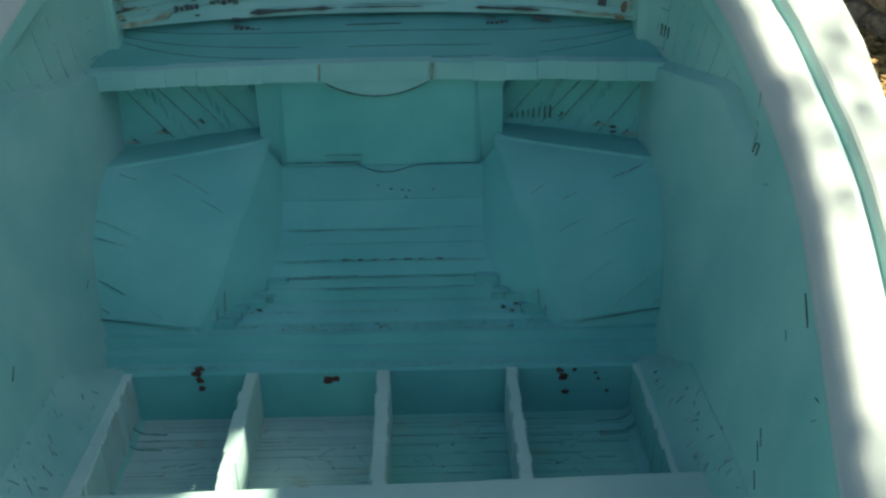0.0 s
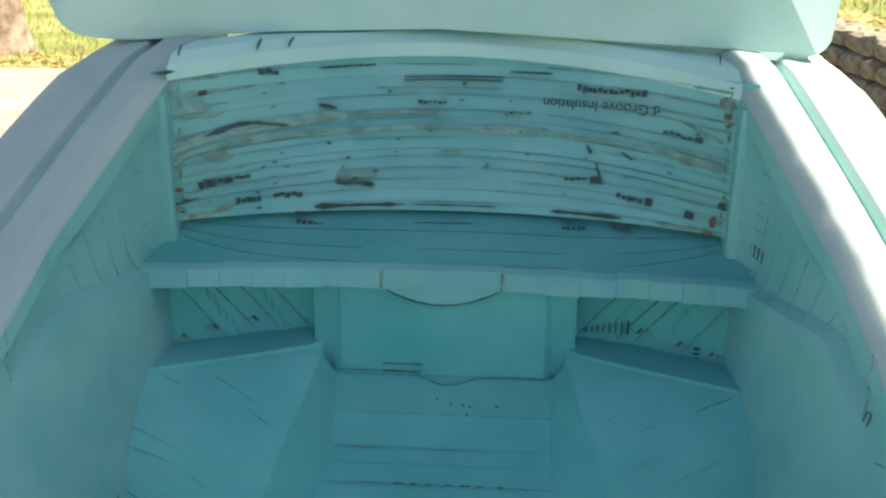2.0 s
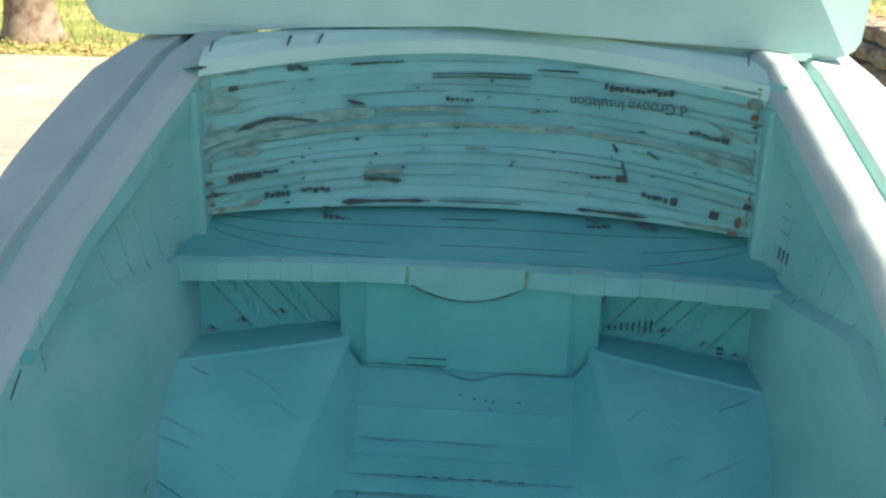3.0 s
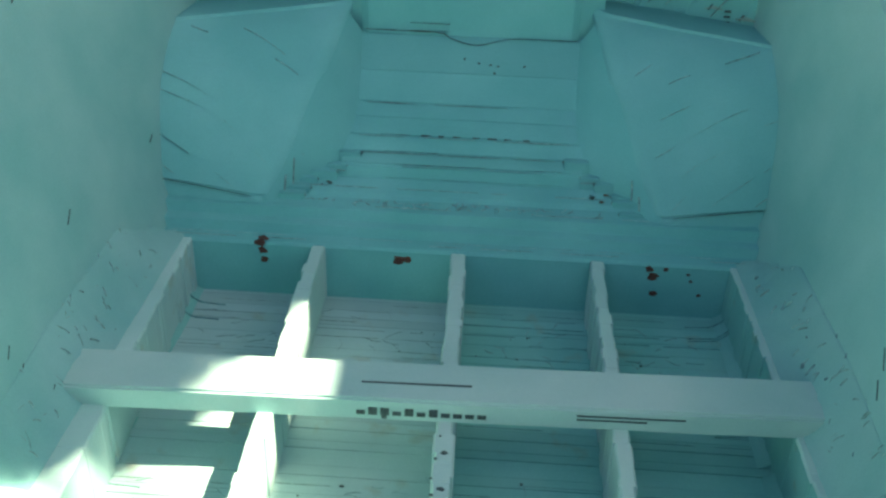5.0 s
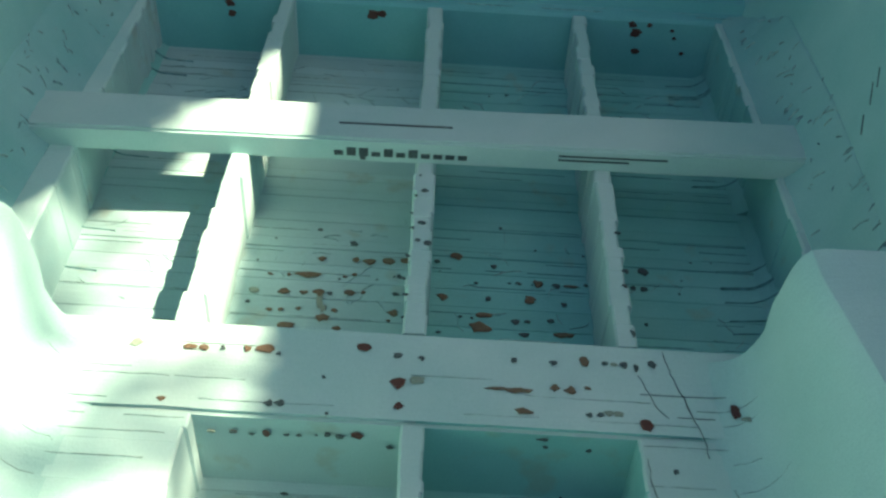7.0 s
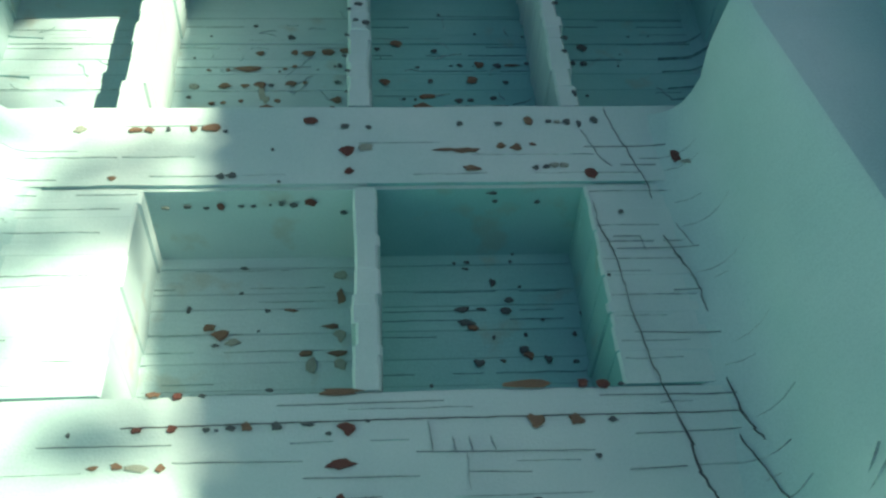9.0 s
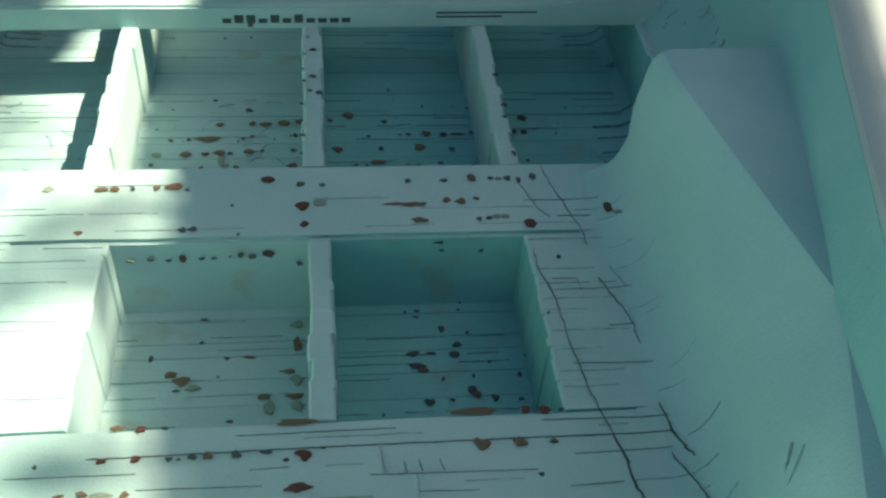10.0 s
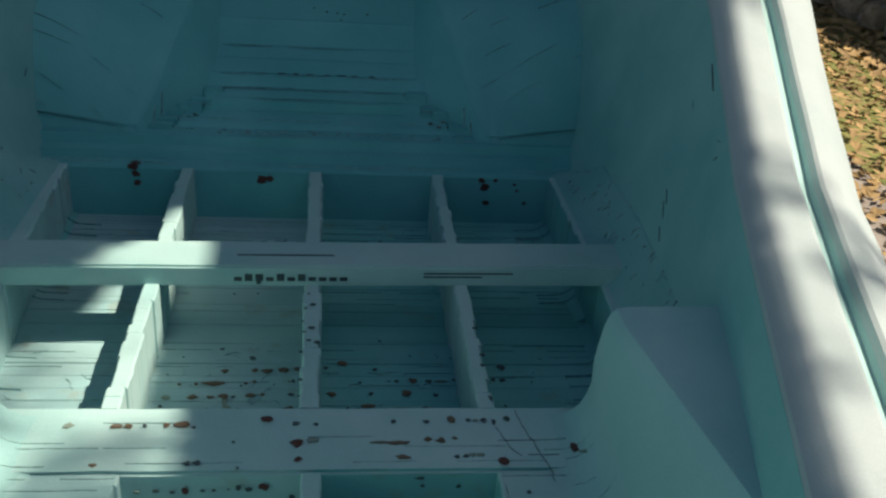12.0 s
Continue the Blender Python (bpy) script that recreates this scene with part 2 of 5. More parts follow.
def rim(s):
    rows = []
    for y in STATIONS:
        xg, zg = lerp(GUN, y)
        xf, = lerp(FOOT, y)
        w = 1 + 0.35 * min(1, max(0, (y - 0.1) / 0.6))
        ring = [(xg + dx * (w if dx > 0.14 else 1.0), zg + dz) for dx, dz in ((0.0012, -0.0055), (0.004, 0.001), (0.026, 0.015), (0.030, 0.0165), (0.088, 0.0125), (0.0945, 0.008), (0.099, -0.020), (0.123, -0.022), (0.129, 0.002), (0.135, 0.005), (0.165, -0.004), (0.205, -0.035), (0.235, -0.10), (0.245, -0.22))]
        ring += [(xg + 0.20 * w, -0.20), (xg + 0.10, GZ), (xf + 0.02, GZ), (xf + 0.05, -0.1), (xg + 0.045, zg - 0.01)]
        rows.append(wobbled(s, y, ring))
    return loft(rows)


car = thing("foam_car_body", "unfinished car body shell carved and glued from blue insulation foam", "car body")
for s in (1, -1):
    part("side_wall", side_wall(s), FOAM_SIDE, car, "smoothly sanded blue inner side wall", smooth=True)
    part("rim", rim(s), FOAM_SKIN, car, "pale sanded rim with a long groove", smooth=True)
    rows = []
    for y in STATIONS:
        xg, zg = lerp(GUN, y)
        w = 1 + 0.35 * min(1, max(0, (y - 0.1) / 0.6))
        rows.append(wobbled(s, y, [(xg + dx, zg + dz) for dx, dz in ((0.0975, -0.008), (0.101, -0.0175), (0.121, -0.0195), (0.128, -0.008), (0.127, -0.024), (0.099, -0.022))]))
    part("groove", loft(rows), FOAM_STAIN, car, "raw blue foam showing in the rim groove")

# rear end of the shell, behind the camera
part("tail_wall", box(-0.62, 0.62, -1.75, -1.6, GZ, 0.27, 0.02), FOAM, car)

# ---- floor: decks, dividers, wells ----
D = -0.117
# well foam on the upright faces paints in their shade below the paler tops
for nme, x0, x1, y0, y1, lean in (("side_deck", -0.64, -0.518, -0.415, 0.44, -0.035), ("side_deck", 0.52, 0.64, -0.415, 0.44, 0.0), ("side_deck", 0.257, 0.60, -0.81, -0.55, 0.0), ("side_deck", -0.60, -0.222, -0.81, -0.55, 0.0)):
    part(nme, stepped(x0, x1, y0, y1, D - 0.05, 0.0, 0.0022, lean), FOAM_STAIN, car, side=FOAM_WELL if x0 > 0 else FOAM_WELL_LIT)
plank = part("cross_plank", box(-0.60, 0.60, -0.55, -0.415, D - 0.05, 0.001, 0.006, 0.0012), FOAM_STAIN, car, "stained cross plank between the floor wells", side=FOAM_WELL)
# the near left face takes the paler copy, bounced light in its colour
plank.data.materials.append(FOAM_WELL_LIT)
for f in plank.data.polygons:
    if abs(f.normal.y) > 0.5 and f.center.y < -0.54 and f.center.x < 0.004:
        f.material_index = 2
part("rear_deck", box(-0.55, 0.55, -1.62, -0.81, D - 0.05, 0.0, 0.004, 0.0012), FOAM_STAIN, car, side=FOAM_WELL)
for x0, x1, y0, y1, lean in ((-0.282, -0.256, -0.415, 0.42, -0.011), (-0.010, 0.017, -0.415, 0.42, -0.007), (0.256, 0.280, -0.415, 0.42, 0.007), (0.003, 0.029, -0.81, -0.55, -0.003)):
    part("divider", stepped(x0, x1, y0, y1, D - 0.03, -0.0005, 0.0026, lean), FOAM_STAIN, car, "rough-cut upright foam divider")
bar = part("cross_bar", box(-0.60, 0.60, -0.070, 0.024, -0.006, 0.034, 0.004, 0.001), FOAM_STAIN, car, "printed foam bar laid over the dividers")
bar.matrix_basis = pose(0.0, 0.0, 0.0, 0, 0, 1.4)

# crumbly slope between each front side deck and the side wall
def fillet_z(x, y):
    return 0.001 + 0.092 * max(0.0, min(1.0, (0.44 - y) / 0.16)) ** 0.7 * max(0.0, min(1.0, (x - 0.533) / (inner_x(y, 0.09) - 0.533))) ** 1.25


for s in (1, -1):
    rows = []
    for y in np.linspace(-0.404, 0.445, 70):
        y = float(y)
        xw = inner_x(y, 0.09) + 0.006
        ring = [(s * x, y, fillet_z(x, y) + 0.008 * noise.noise(Vector((s * x * 60, y * 55, 1))) * (1 if 0.54 < x < xw - 0.015 else 0.1)) for x in np.linspace(0.532, xw, 10).tolist()]
        rows.append(ring + [(s * xw, y, -0.02), (s * 0.532, y, -0.02)])
    part("deck_fillet", loft(rows), FOAM_SIDE, car, "crumbly rasped slope beside the floor wells", smooth=True)

# well floors, each of narrow strips glued side by side
for x0, x1, y0, y1 in ((-0.53, 0.53, 0.0, 0.46), (-0.53, 0.53, -0.43, 0.0), (-0.245, 0.262, -0.82, -0.54)):
    y = y0
    while y < y1 - 0.01:
        w = rng.uniform(0.022, 0.042)
        top = D + rng.uniform(-0.0008, 0.0008)
        # left half in the paler copy, which has the bounced sunlight painted in
        for xa, xb, mat in ((x0 - 0.02, 0.004, FOAM_WELL_LIT), (0.0042, x1 + 0.02, FOAM_WELL)):
            part("floor_strip", box(xa, xb, y + 0.0002, min(y + w, y1) - 0.0002, D - 0.05, top, 0.0006), mat, car)
        y += w

# front sill, footwell floor and its laminated slope up to the panel
prof = [(0.42, -0.16), (0.42, -0.006), (0.424, 0.0), (0.452, 0.004), (0.458, 0.022), (0.478, 0.026), (0.484, 0.046), (0.525, 0.052), (0.532, 0.060), (0.572, 0.075)]
edges = [(0.582, 0.102), (0.602, 0.121), (0.627, 0.147), (0.66, 0.172), (0.69, 0.194), (0.74, 0.243), (0.797, 0.304)]
part("front_sill", prism(prof + [(0.60, 0.07), (0.60, -0.16)], -0.63, 0.63), FOAM, car, "stepped foam sill in front of the wells")
prev = (0.572, 0.076)
for k, (y, z) in enumerate(edges):
    q = [prev, (y - 0.004, z - 0.003), (y, z), (y + 0.2, z), (y + 0.2, z - 0.08), (prev[0] + 0.02, prev[1] - 0.05)]
    part("slope_strip", prism(q, -0.245, 0.24), FOAM, car)
    prev = (y, z + 0.0015)
rows = []
for x in np.linspace(-0.232, 0.226, 31):
    x = float(x)
    ins = max(0.0, (abs(x + 0.003) - 0.205) / 0.024)
    dy = 0.012 * ins ** 2.2
    rows.append([(x, 0.80 + dy + 0.012 * k, 0.30 + 0.212 * k) for k in (0.0, 0.06, 0.14, 0.25, 0.5, 0.75, 0.9, 1.0)] + [(x, 0.95, 0.512), (x, 0.95, 0.30)])
part("centre_panel", loft(rows), FOAM, car, "smooth upright panel under the shelf", smooth=True)
for s in (1, -1):
    part("panel_side", box(min(s * 0.2, s * 0.275), max(s * 0.2, s * 0.275), 0.8165, 0.93, 0.2, 0.508, 0.002), FOAM, car)
RECESS = [(0.20, 0.872, 0.372), (0.30, 0.868, 0.37), (0.40, 0.86, 0.364), (0.48, 0.84, 0.352), (0.56, 0.815, 0.33), (0.66, 0.80, 0.32)]


def recess_y(x, z):
    """The back of the hollow between wheel box and shelf, ribbed by its slanting layers."""
    y, zb = lerp(RECESS, abs(x))
    f = (abs(x) * 9.0 - (z - 0.36) * 6.0) % 1.0
    return y + 0.10 * (z - zb) + 0.006 * f


for s in (1, -1):
    rows = []
    for x in np.linspace(0.20, 0.64, 60):
        x = float(x)
        rows.append([(s * x, recess_y(x, z), z) for z in np.linspace(0.31, 0.515, 12).tolist()] + [(s * x, 1.0, 0.515), (s * x, 1.0, 0.31)])
    part("recess_wall", loft(rows), FOAM, car, "ribbed back of the hollow under the shelf")


RIDGE = [(0.0, 0.390, 0.482, 0.0), (0.15, 0.380, 0.492, 0.055), (0.38, 0.334, 0.555, 0.140), (0.7, 0.288, 0.65, 0.262), (0.92, 0.258, 0.765, 0.345), (1.0, 0.25, 0.80, 0.362)]


def box_face(u, v):
    """A point on the front of the wheel box: u from the side wall (0) to the ridge (1), v upwards."""
    r = Vector(lerp(RIDGE, v))
    k = max(0.0, v - 0.15) / 0.85
    o = Vector((0.64, 0.505 + 0.075 * k + 0.10 * k ** 4, 0.09 * v / 0.15 if v < 0.15 else 0.09 + 0.252 * k))
    return o.lerp(r, u)


def wheel_box(s):
    rows = []
    vs = [0.0, 0.07, 0.135, 0.15, 0.165, 0.25, 0.38, 0.5, 0.6, 0.7, 0.8, 0.9, 0.95, 0.98, 1.0]
    for v in vs:
        r = box_face(1.0, v)
        back = Vector((0.225 + 0.02 * v, 0.90, r.z + 0.012 * v ** 6))
        tip = box_face(0.88, v)
        far = r.lerp(back, 0.035 / max(0.05, (back - r).length))
        ring = [box_face(u, v) for u in (0.0, 0.2, 0.4, 0.6, 0.75)]
        for k in np.linspace(0, 1, 7):
            k = float(k)
            ring.append(tip * (1 - k) ** 2 + r * 2 * k * (1 - k) + far * k * k)
        ring += [far.lerp(back, k) for k in (0.3, 0.65, 1.0)] + [Vector((0.64, 0.90, box_face(0, v).z))]
        sink = 0.004 if v == 0.15 else 0.0
        rows.append([(s * (p.x + sink * 0.4), p.y + sink, p.z + 0.004 * noise.noise(p * 9)) for p in ring])
    rows.append([(s * (0.45 + (abs(x) - 0.45) * 0.96), 0.82 + (y - 0.82) * 0.97, z + 0.006) for x, y, z in rows[-1]])
    return loft(rows)


FLOOR_LINE = [(0.0, 0.362, 0.486, 0.01), (0.15, 0.345, 0.517, 0.04), (0.3, 0.318, 0.56, 0.058), (0.42, 0.262, 0.585, 0.08), (0.5, 0.232, 0.60, 0.105), (0.62, 0.222, 0.635, 0.145), (0.8, 0.223, 0.71, 0.212), (1.0, 0.225, 0.80, 0.30)]


def box_side(s):
    """The flank of the wheel box, from its ridge down to the footwell."""
    rows = []
    for v in np.linspace(0, 1, 22):
        v = float(v)
        a = box_face(0.97, v) + Vector((0.004, 0.006, 0.0))
        f = Vector(lerp(FLOOR_LINE, v))
        ring = [a] + [a.lerp(f, k) + Vector((0, -0.006, 0)) * math.sin(k * 3.14) for k in (0.12, 0.3, 0.5, 0.7, 0.9)] + [f, f + Vector((0.0, 0.0, -0.05)), f + Vector((0.12, 0.02, -0.05)), a + Vector((0.1, 0.03, -0.01))]
        rows.append([(s * p.x, p.y, p.z) for p in ring])
    return loft(rows)


for s in (1, -1):
    part("box_flank", box_side(s), FOAM, car, "flank of the wheel box beside the footwell", smooth=True)
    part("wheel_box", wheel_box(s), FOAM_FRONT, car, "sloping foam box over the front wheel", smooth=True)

# ---- shelf and the dished front wall of curved layers ----
def front_edge(x):
    return 0.79 - 0.037 * (abs(x) / 0.58) ** 2.2 + 0.003 * math.sin(x * 17)


xs = np.linspace(-0.63, 0.63, 43)
rows = []
for x in xs:
    y0 = front_edge(x)
    back = 0.875 + 0.145 * max(0.0, 1 - (x / 0.6) ** 2)
    ring = [(x, y0 + 0.02, 0.502)]
    for k in np.linspace(0, 1, 9):
        ring.append((x, y0 + 0.018 + (back + 0.05 - y0) * k, 0.541 + 0.071 * k ** 1.4))
    ring.append((x, back + 0.07, 0.502))
    rows.append(ring)
part("shelf", loft(rows), FOAM, car, "dished foam shelf below the layered front wall", smooth=False)
cuts = [-0.635, -0.52, -0.455, -0.39, -0.325, -0.25, -0.125, 0.118, 0.205, 0.275, 0.345, 0.41, 0.475, 0.535, 0.635]
for a, c in zip(cuts, cuts[1:]):
    m_ = (a + c) / 2
    r2 = []
    for x in (a + 0.0003, m_, c - 0.0003):
        y0 = front_edge(x)
        zt = 0.543 + 0.002 * math.sin(a * 40)
        r2.append([(x, y0, 0.503 + 0.002 * math.sin(a * 23)), (x, y0, zt), (x, y0 + 0.03, zt + 0.003), (x, y0 + 0.03, 0.503)])
    part("edge_block", loft(r2), FOAM_WALL, car, "pale edge block of the shelf")

LAY = 15
zs = [0.603 + (0.915 - 0.603) * ((k + (rng.uniform(-0.3, 0.3) if 0 < k < LAY else 0)) / LAY) for k in range(LAY + 1)]


def wall_y(x, z):
    k = (z - 0.60) / 0.315
    ends = 0.872 + 0.03 * k
    sag = 0.14 + 0.17 * k
    return ends + sag * (1 - min(1, abs(x) / 0.6) ** 2.2)


def layer_z(x, z):
    """The layers are bent boards: they arch in the middle and crowd together at the lower corners."""
    u = min(1.0, max(0.0, (z - 0.603) / 0.312))
    k = min(1.0, abs(x) / 0.6) ** 2
    return z - 0.312 * (u - u ** 1.38) * k


def curved_layer(z0, z1, push):
    rows = []
    for x in np.linspace(-0.612, 0.612, 35):
        j = 0.003 * noise.noise(Vector((x * 6, z0 * 40, 3)))
        a, c = layer_z(x, z0), layer_z(x, z1)
        rows.append([(x, wall_y(x, a) + push + j, a), (x, wall_y(x, c) + push + j, c), (x, wall_y(x, c) + 0.12, c), (x, wall_y(x, a) + 0.12, a)])
    return loft(rows)


for k in range(LAY):
    part("wall_layer", curved_layer(zs[k] + 0.0002, zs[k + 1] - 0.0002, rng.uniform(-0.003, 0.003)), FOAM_WALL, car, "curved foam layer with old print and glue")

# upright posts where the layers meet the side walls
for s in (1, -1):
    part("corner_post", loft([[(s * (0.572 + dx + 0.006 * k), y + 0.016 * k, 0.528 + 0.34 * k + 0.002 * math.sin(k * 20)) for dx, y in ((0.0, 0.862), (0.006, 0.856), (0.034, 0.85), (0.034, 0.93), (0.0, 0.93))] for k in np.linspace(0, 1, 9).tolist()]), FOAM_SIDE, car, "upright foam post at the end of the layered wall")

# lip above the layers and the hood block behind it
rows = []
for x in np.linspace(-0.582, 0.582, 35):
    y = wall_y(x, 0.915) - 0.011
    dz = -0.022 * (abs(x) / 0.6) ** 2 - 0.014 * max(0.0, x) / 0.6
    rows.append([(x, y, 0.916 + dz), (x, y + 0.01, 0.945 + dz), (x, y + 0.05, 0.968 + dz), (x, y + 0.2, 0.972 + dz), (x, y + 0.2, 0.90 + dz)])
part("cowl_lip", loft(rows), FOAM_PALE, car, "pale rounded lip of the cowl", smooth=True)


def hood():
    rows = []
    for k in np.linspace(0, 1, 24):
        k = float(k)
        y = 1.22 + 1.5 * k
        ring = []
        w = 0.862 - 0.10 * k * k
        for a in np.linspace(0, 2 * math.pi, 48, endpoint=False):
            c, s_ = math.cos(a), math.sin(a)
            up = s_ > 0
            sx = math.copysign(abs(c) ** (0.35 if up else 0.4), c) * w * (1 if up else 0.97)
            sz = math.copysign(abs(s_) ** (0.4 if up else 0.62), s_) * (0.42 - 0.1 * k if up else 0.13)
            ring.append((sx - 0.04, y - 0.16 * (abs(sx) / w) ** 2.5 + 0.22 * (1 - k) * max(0, sz), 1.078 + sz - 0.012 * sx + (0.0 if up else 0.027 - 0.11 * sx * sx)))
        rows.append(ring)
    return loft(rows)


part("hood_block", hood(), FOAM_PALE, car, "smooth pale hood block with rounded corners", smooth=True)

# rear wheel boxes along the side walls
def rear_box(s):
    rows = []
    for y in np.linspace(-0.435, -1.6, 30):
        k = (-0.435 - y) / 0.395
        xt = min(0.408 + 0.054 * k, 0.466 - 0.13 * max(0, k - 1))
        xf = 0.372 + 0.004 * k - 0.06 * max(0, k - 1)
        zt = 0.182
        if y > -0.46:
            xt += 0.006
        ring = [(xf - 0.045, -0.02), (xf - 0.045, -0.003), (xf - 0.02, 0.0012), (xf - 0.004, 0.004), (xf + 0.009, 0.010), (xf + 0.019, 0.021), (xf + 0.026, 0.037), (xf + 0.031, 0.058), (xf + 0.4 * (xt - xf) + 0.012, 0.10),
                (xt - 0.007, zt - 0.03), (xt - 0.002, zt - 0.012), (xt + 0.006, zt - 0.003), (xt + 0.020, zt), (0.62, zt + 0.004), (0.62, -0.02)]
        rows.append([(s * x, y, z) for x, z in ring])
    return loft(rows)


for s in (1, -1):
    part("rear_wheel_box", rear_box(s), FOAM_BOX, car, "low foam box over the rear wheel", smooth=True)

# ---- stone bank, plateau and trees ----
bank = thing("retaining_wall", "rough grey-brown dry stone retaining wall", "stone wall", "structure")
P0, P1 = Vector((2.45, 9.5, 0)), Vector((3.15, 1.5, 0))
along = (P1 - P0).normalized()
outw = Vector((-along.y, along.x, 0))
if outw.x < 0:
    outw = -outw
stone_meshes = []
for k in range(8):
    bm = bmesh.new()
    bmesh.ops.create_icosphere(bm, subdivisions=2, radius=0.5)
    for v in bm.verts:
        v.co = Vector([math.copysign(abs(c * 2) ** 0.6 / 2, c) for c in v.co]) + 0.09 * noise.noise_vector(v.co * 3 + Vector((k * 7, 0, 0)))
    me = bpy.data.meshes.new("stone")
    bm.to_mesh(me)
    bm.free()
    me.materials.append(STONE)
    stone_meshes.append(me)
L_ = (P1 - P0).length
for r_ in range(5):
    d = 0.0
    while d < L_:
        w = rng.uniform(0.18, 0.42)
        h = 0.155
        p = P0 + along * (d + w / 2) + outw * (0.1 + 0.03 * r_ + rng.uniform(-0.03, 0.03))
        p.z = GZ + h * (r_ + 0.45)
        ang = math.degrees(math.atan2(along.y, along.x))
        shared("stone", rng.choice(stone_meshes), bank, pose(p.x, p.y, p.z, rng.uniform(-5, 5), rng.uniform(-5, 5), ang) @ Matrix.Diagonal((w * 1.03, 0.36, h * 1.12, 1)))
        d += w
PZ = GZ + 0.72
bm = bmesh.new()
gr = {}
for i in range(41):
    for j in range(41):
        q = P0 + (P1 - P0) * (j / 40 * 5 - 2.6) + outw * (0.12 + 30 * (i / 40) ** 2)
        gr[i, j] = bm.verts.new((q.x, q.y, PZ + (0.05 * noise.noise(Vector((q.x, q.y, 0))) if i else -0.9) + 0.05 * (i / 40) * 4))
for i in range(40):
    for j in range(40):
        bm.faces.new((gr[i, j], gr[i + 1, j], gr[i + 1, j + 1], gr[i, j + 1]))
tagged(part("bank_ground", bm, GRASS, smooth=True), "sunny grassy bank above the stone wall", "ground", kind="structure")


def tree(x, y, z, r, h, lean=0.0, name="tree", label="rough-barked tree trunk beside the driveway"):
    t = thing(name, label, "tree")
    t.matrix_basis = pose(x, y, z)
    rows = []
    for k in np.linspace(0, 1, 26):
        rr = r * (1 - 0.45 * k) * (1 + 0.5 * math.exp(-k * h / 0.3))
        ring = []
        for a in np.linspace(0, 2 * math.pi, 28, endpoint=False):
            q = Vector((math.cos(a), math.sin(a), k * h))
            ridge = 1 + 0.09 * noise.noise(Vector((q.x * 5, q.y * 5, q.z * 1.2))) + 0.04 * noise.noise(q * 9)
            ring.append((rr * ridge * q.x + lean * float(k), rr * ridge * q.y, k * h - 0.05))
        rows.append(ring)
    part("trunk", loft(rows), BARK, t, smooth=True)
    return t


tree(-5.7, 9.9, GZ, 0.25, 5.5)
# unseen tree, added only to block the sun over the body
shade_tree = tree(4.6, -1.6, GZ, 0.2, 4.4, lean=-0.8, name="tree", label="unseen leafy tree added to shade the car body")
tree(4.6, 12.2, PZ, 0.22, 5.0)


def limb(p, q, r0, r1):
    p, q = Vector(p), Vector(q)
    ax = (q - p).normalized()
    u = ax.orthogonal().normalized()
    v = ax.cross(u)
    rows = []
    for k in np.linspace(0, 1, 8):
        k = float(k)
        c = p.lerp(q, k) + Vector((0, 0, 0.1 * math.sin(k * 3)))
        rr = r0 + (r1 - r0) * k
        rows.append([c + u * (rr * math.cos(a)) + v * (rr * math.sin(a)) for a in np.linspace(0, 2 * math.pi, 8, endpoint=False)])
    return loft(rows)


def crown(spots):
    """Many single leaves round the given spots, none of them in the gaps cut for the sun."""
    bm = bmesh.new()
    for c, n_l, spread, size, trim in spots:
        for _ in range(n_l):
            p = Vector(c) + Vector((rng.gauss(0, spread), rng.gauss(0, spread), rng.gauss(0, spread * 0.6)))
            m = Euler((rng.uniform(-0.7, 0.7), rng.uniform(-0.2, 1.0), rng.uniform(0, 6.3))).to_matrix()
            s_ = rng.uniform(0.7, 1.2) * size
            leaf = [p + m @ Vector(q) * s_ for q in ((-1, 0, 0), (-0.2, -0.6, 0.1), (1, 0, 0), (-0.2, 0.6, 0.1))]
            if trim:
                falls = [v + base - SUN * ((v.z + base.z) / SUN.z) for v in leaf]
                if any(open_sky(f.x, f.y) for f in falls):
                    continue
            bm.faces.new([bm.verts.new(v) for v in leaf])
    return bm


def over(x, y, z0, z):
    """The spot at height z from which the sun's ray reaches (x, y, z0)."""
    return Vector((x, y, z0)) + SUN * ((z - z0) / SUN.z)


base = Vector((4.6, -1.6, GZ))
spots = []
TOPZ = 3.6


def open_sky(x, y):
    """Where the added crown is cut open to let the sun through, on the level of the deck."""
    xg, zg = lerp(GUN, y)
    if x > xg - zg / math.tan(radians(SUN_EL)) + 0.031:
        return True
    return y < (0.12 if x > -0.215 else 0.22) and x < -0.199 - 0.065 * y and x > (-0.32 + (0.8 if y < 0 else 0.3) * y if y > -0.36 else -9)


# leaves of the added crown, packed along the wanted edge of the shade
for i in range(74):
    for j in range(24, 120):
        x, y = -1.6 + i * 0.036 + rng.uniform(-0.017, 0.017), -1.9 + j * 0.036 + rng.uniform(-0.017, 0.017)
        if open_sky(x, y):
            continue
        near = any(open_sky(x + a, y + c) for a, c in ((0.07, 0), (-0.07, 0), (0, -0.07), (0.05, -0.05), (-0.05, -0.05)))
        q = over(x, y, 0.0, TOPZ + rng.uniform(-0.06, 0.12))
        spots.append((q - base, 40 if near else 6, 0.018 if near else 0.03, 0.012 if near else 0.065, True))
for y in np.arange(-1.05, 2.35, 0.0015):
    xg, zg = lerp(GUN, float(y))
    q = over(xg - zg / math.tan(radians(SUN_EL)) + 0.031 - rng.uniform(0.004, 0.06), float(y), 0.0, TOPZ)
    spots.append((q - base, 7, 0.006, 0.011, True))
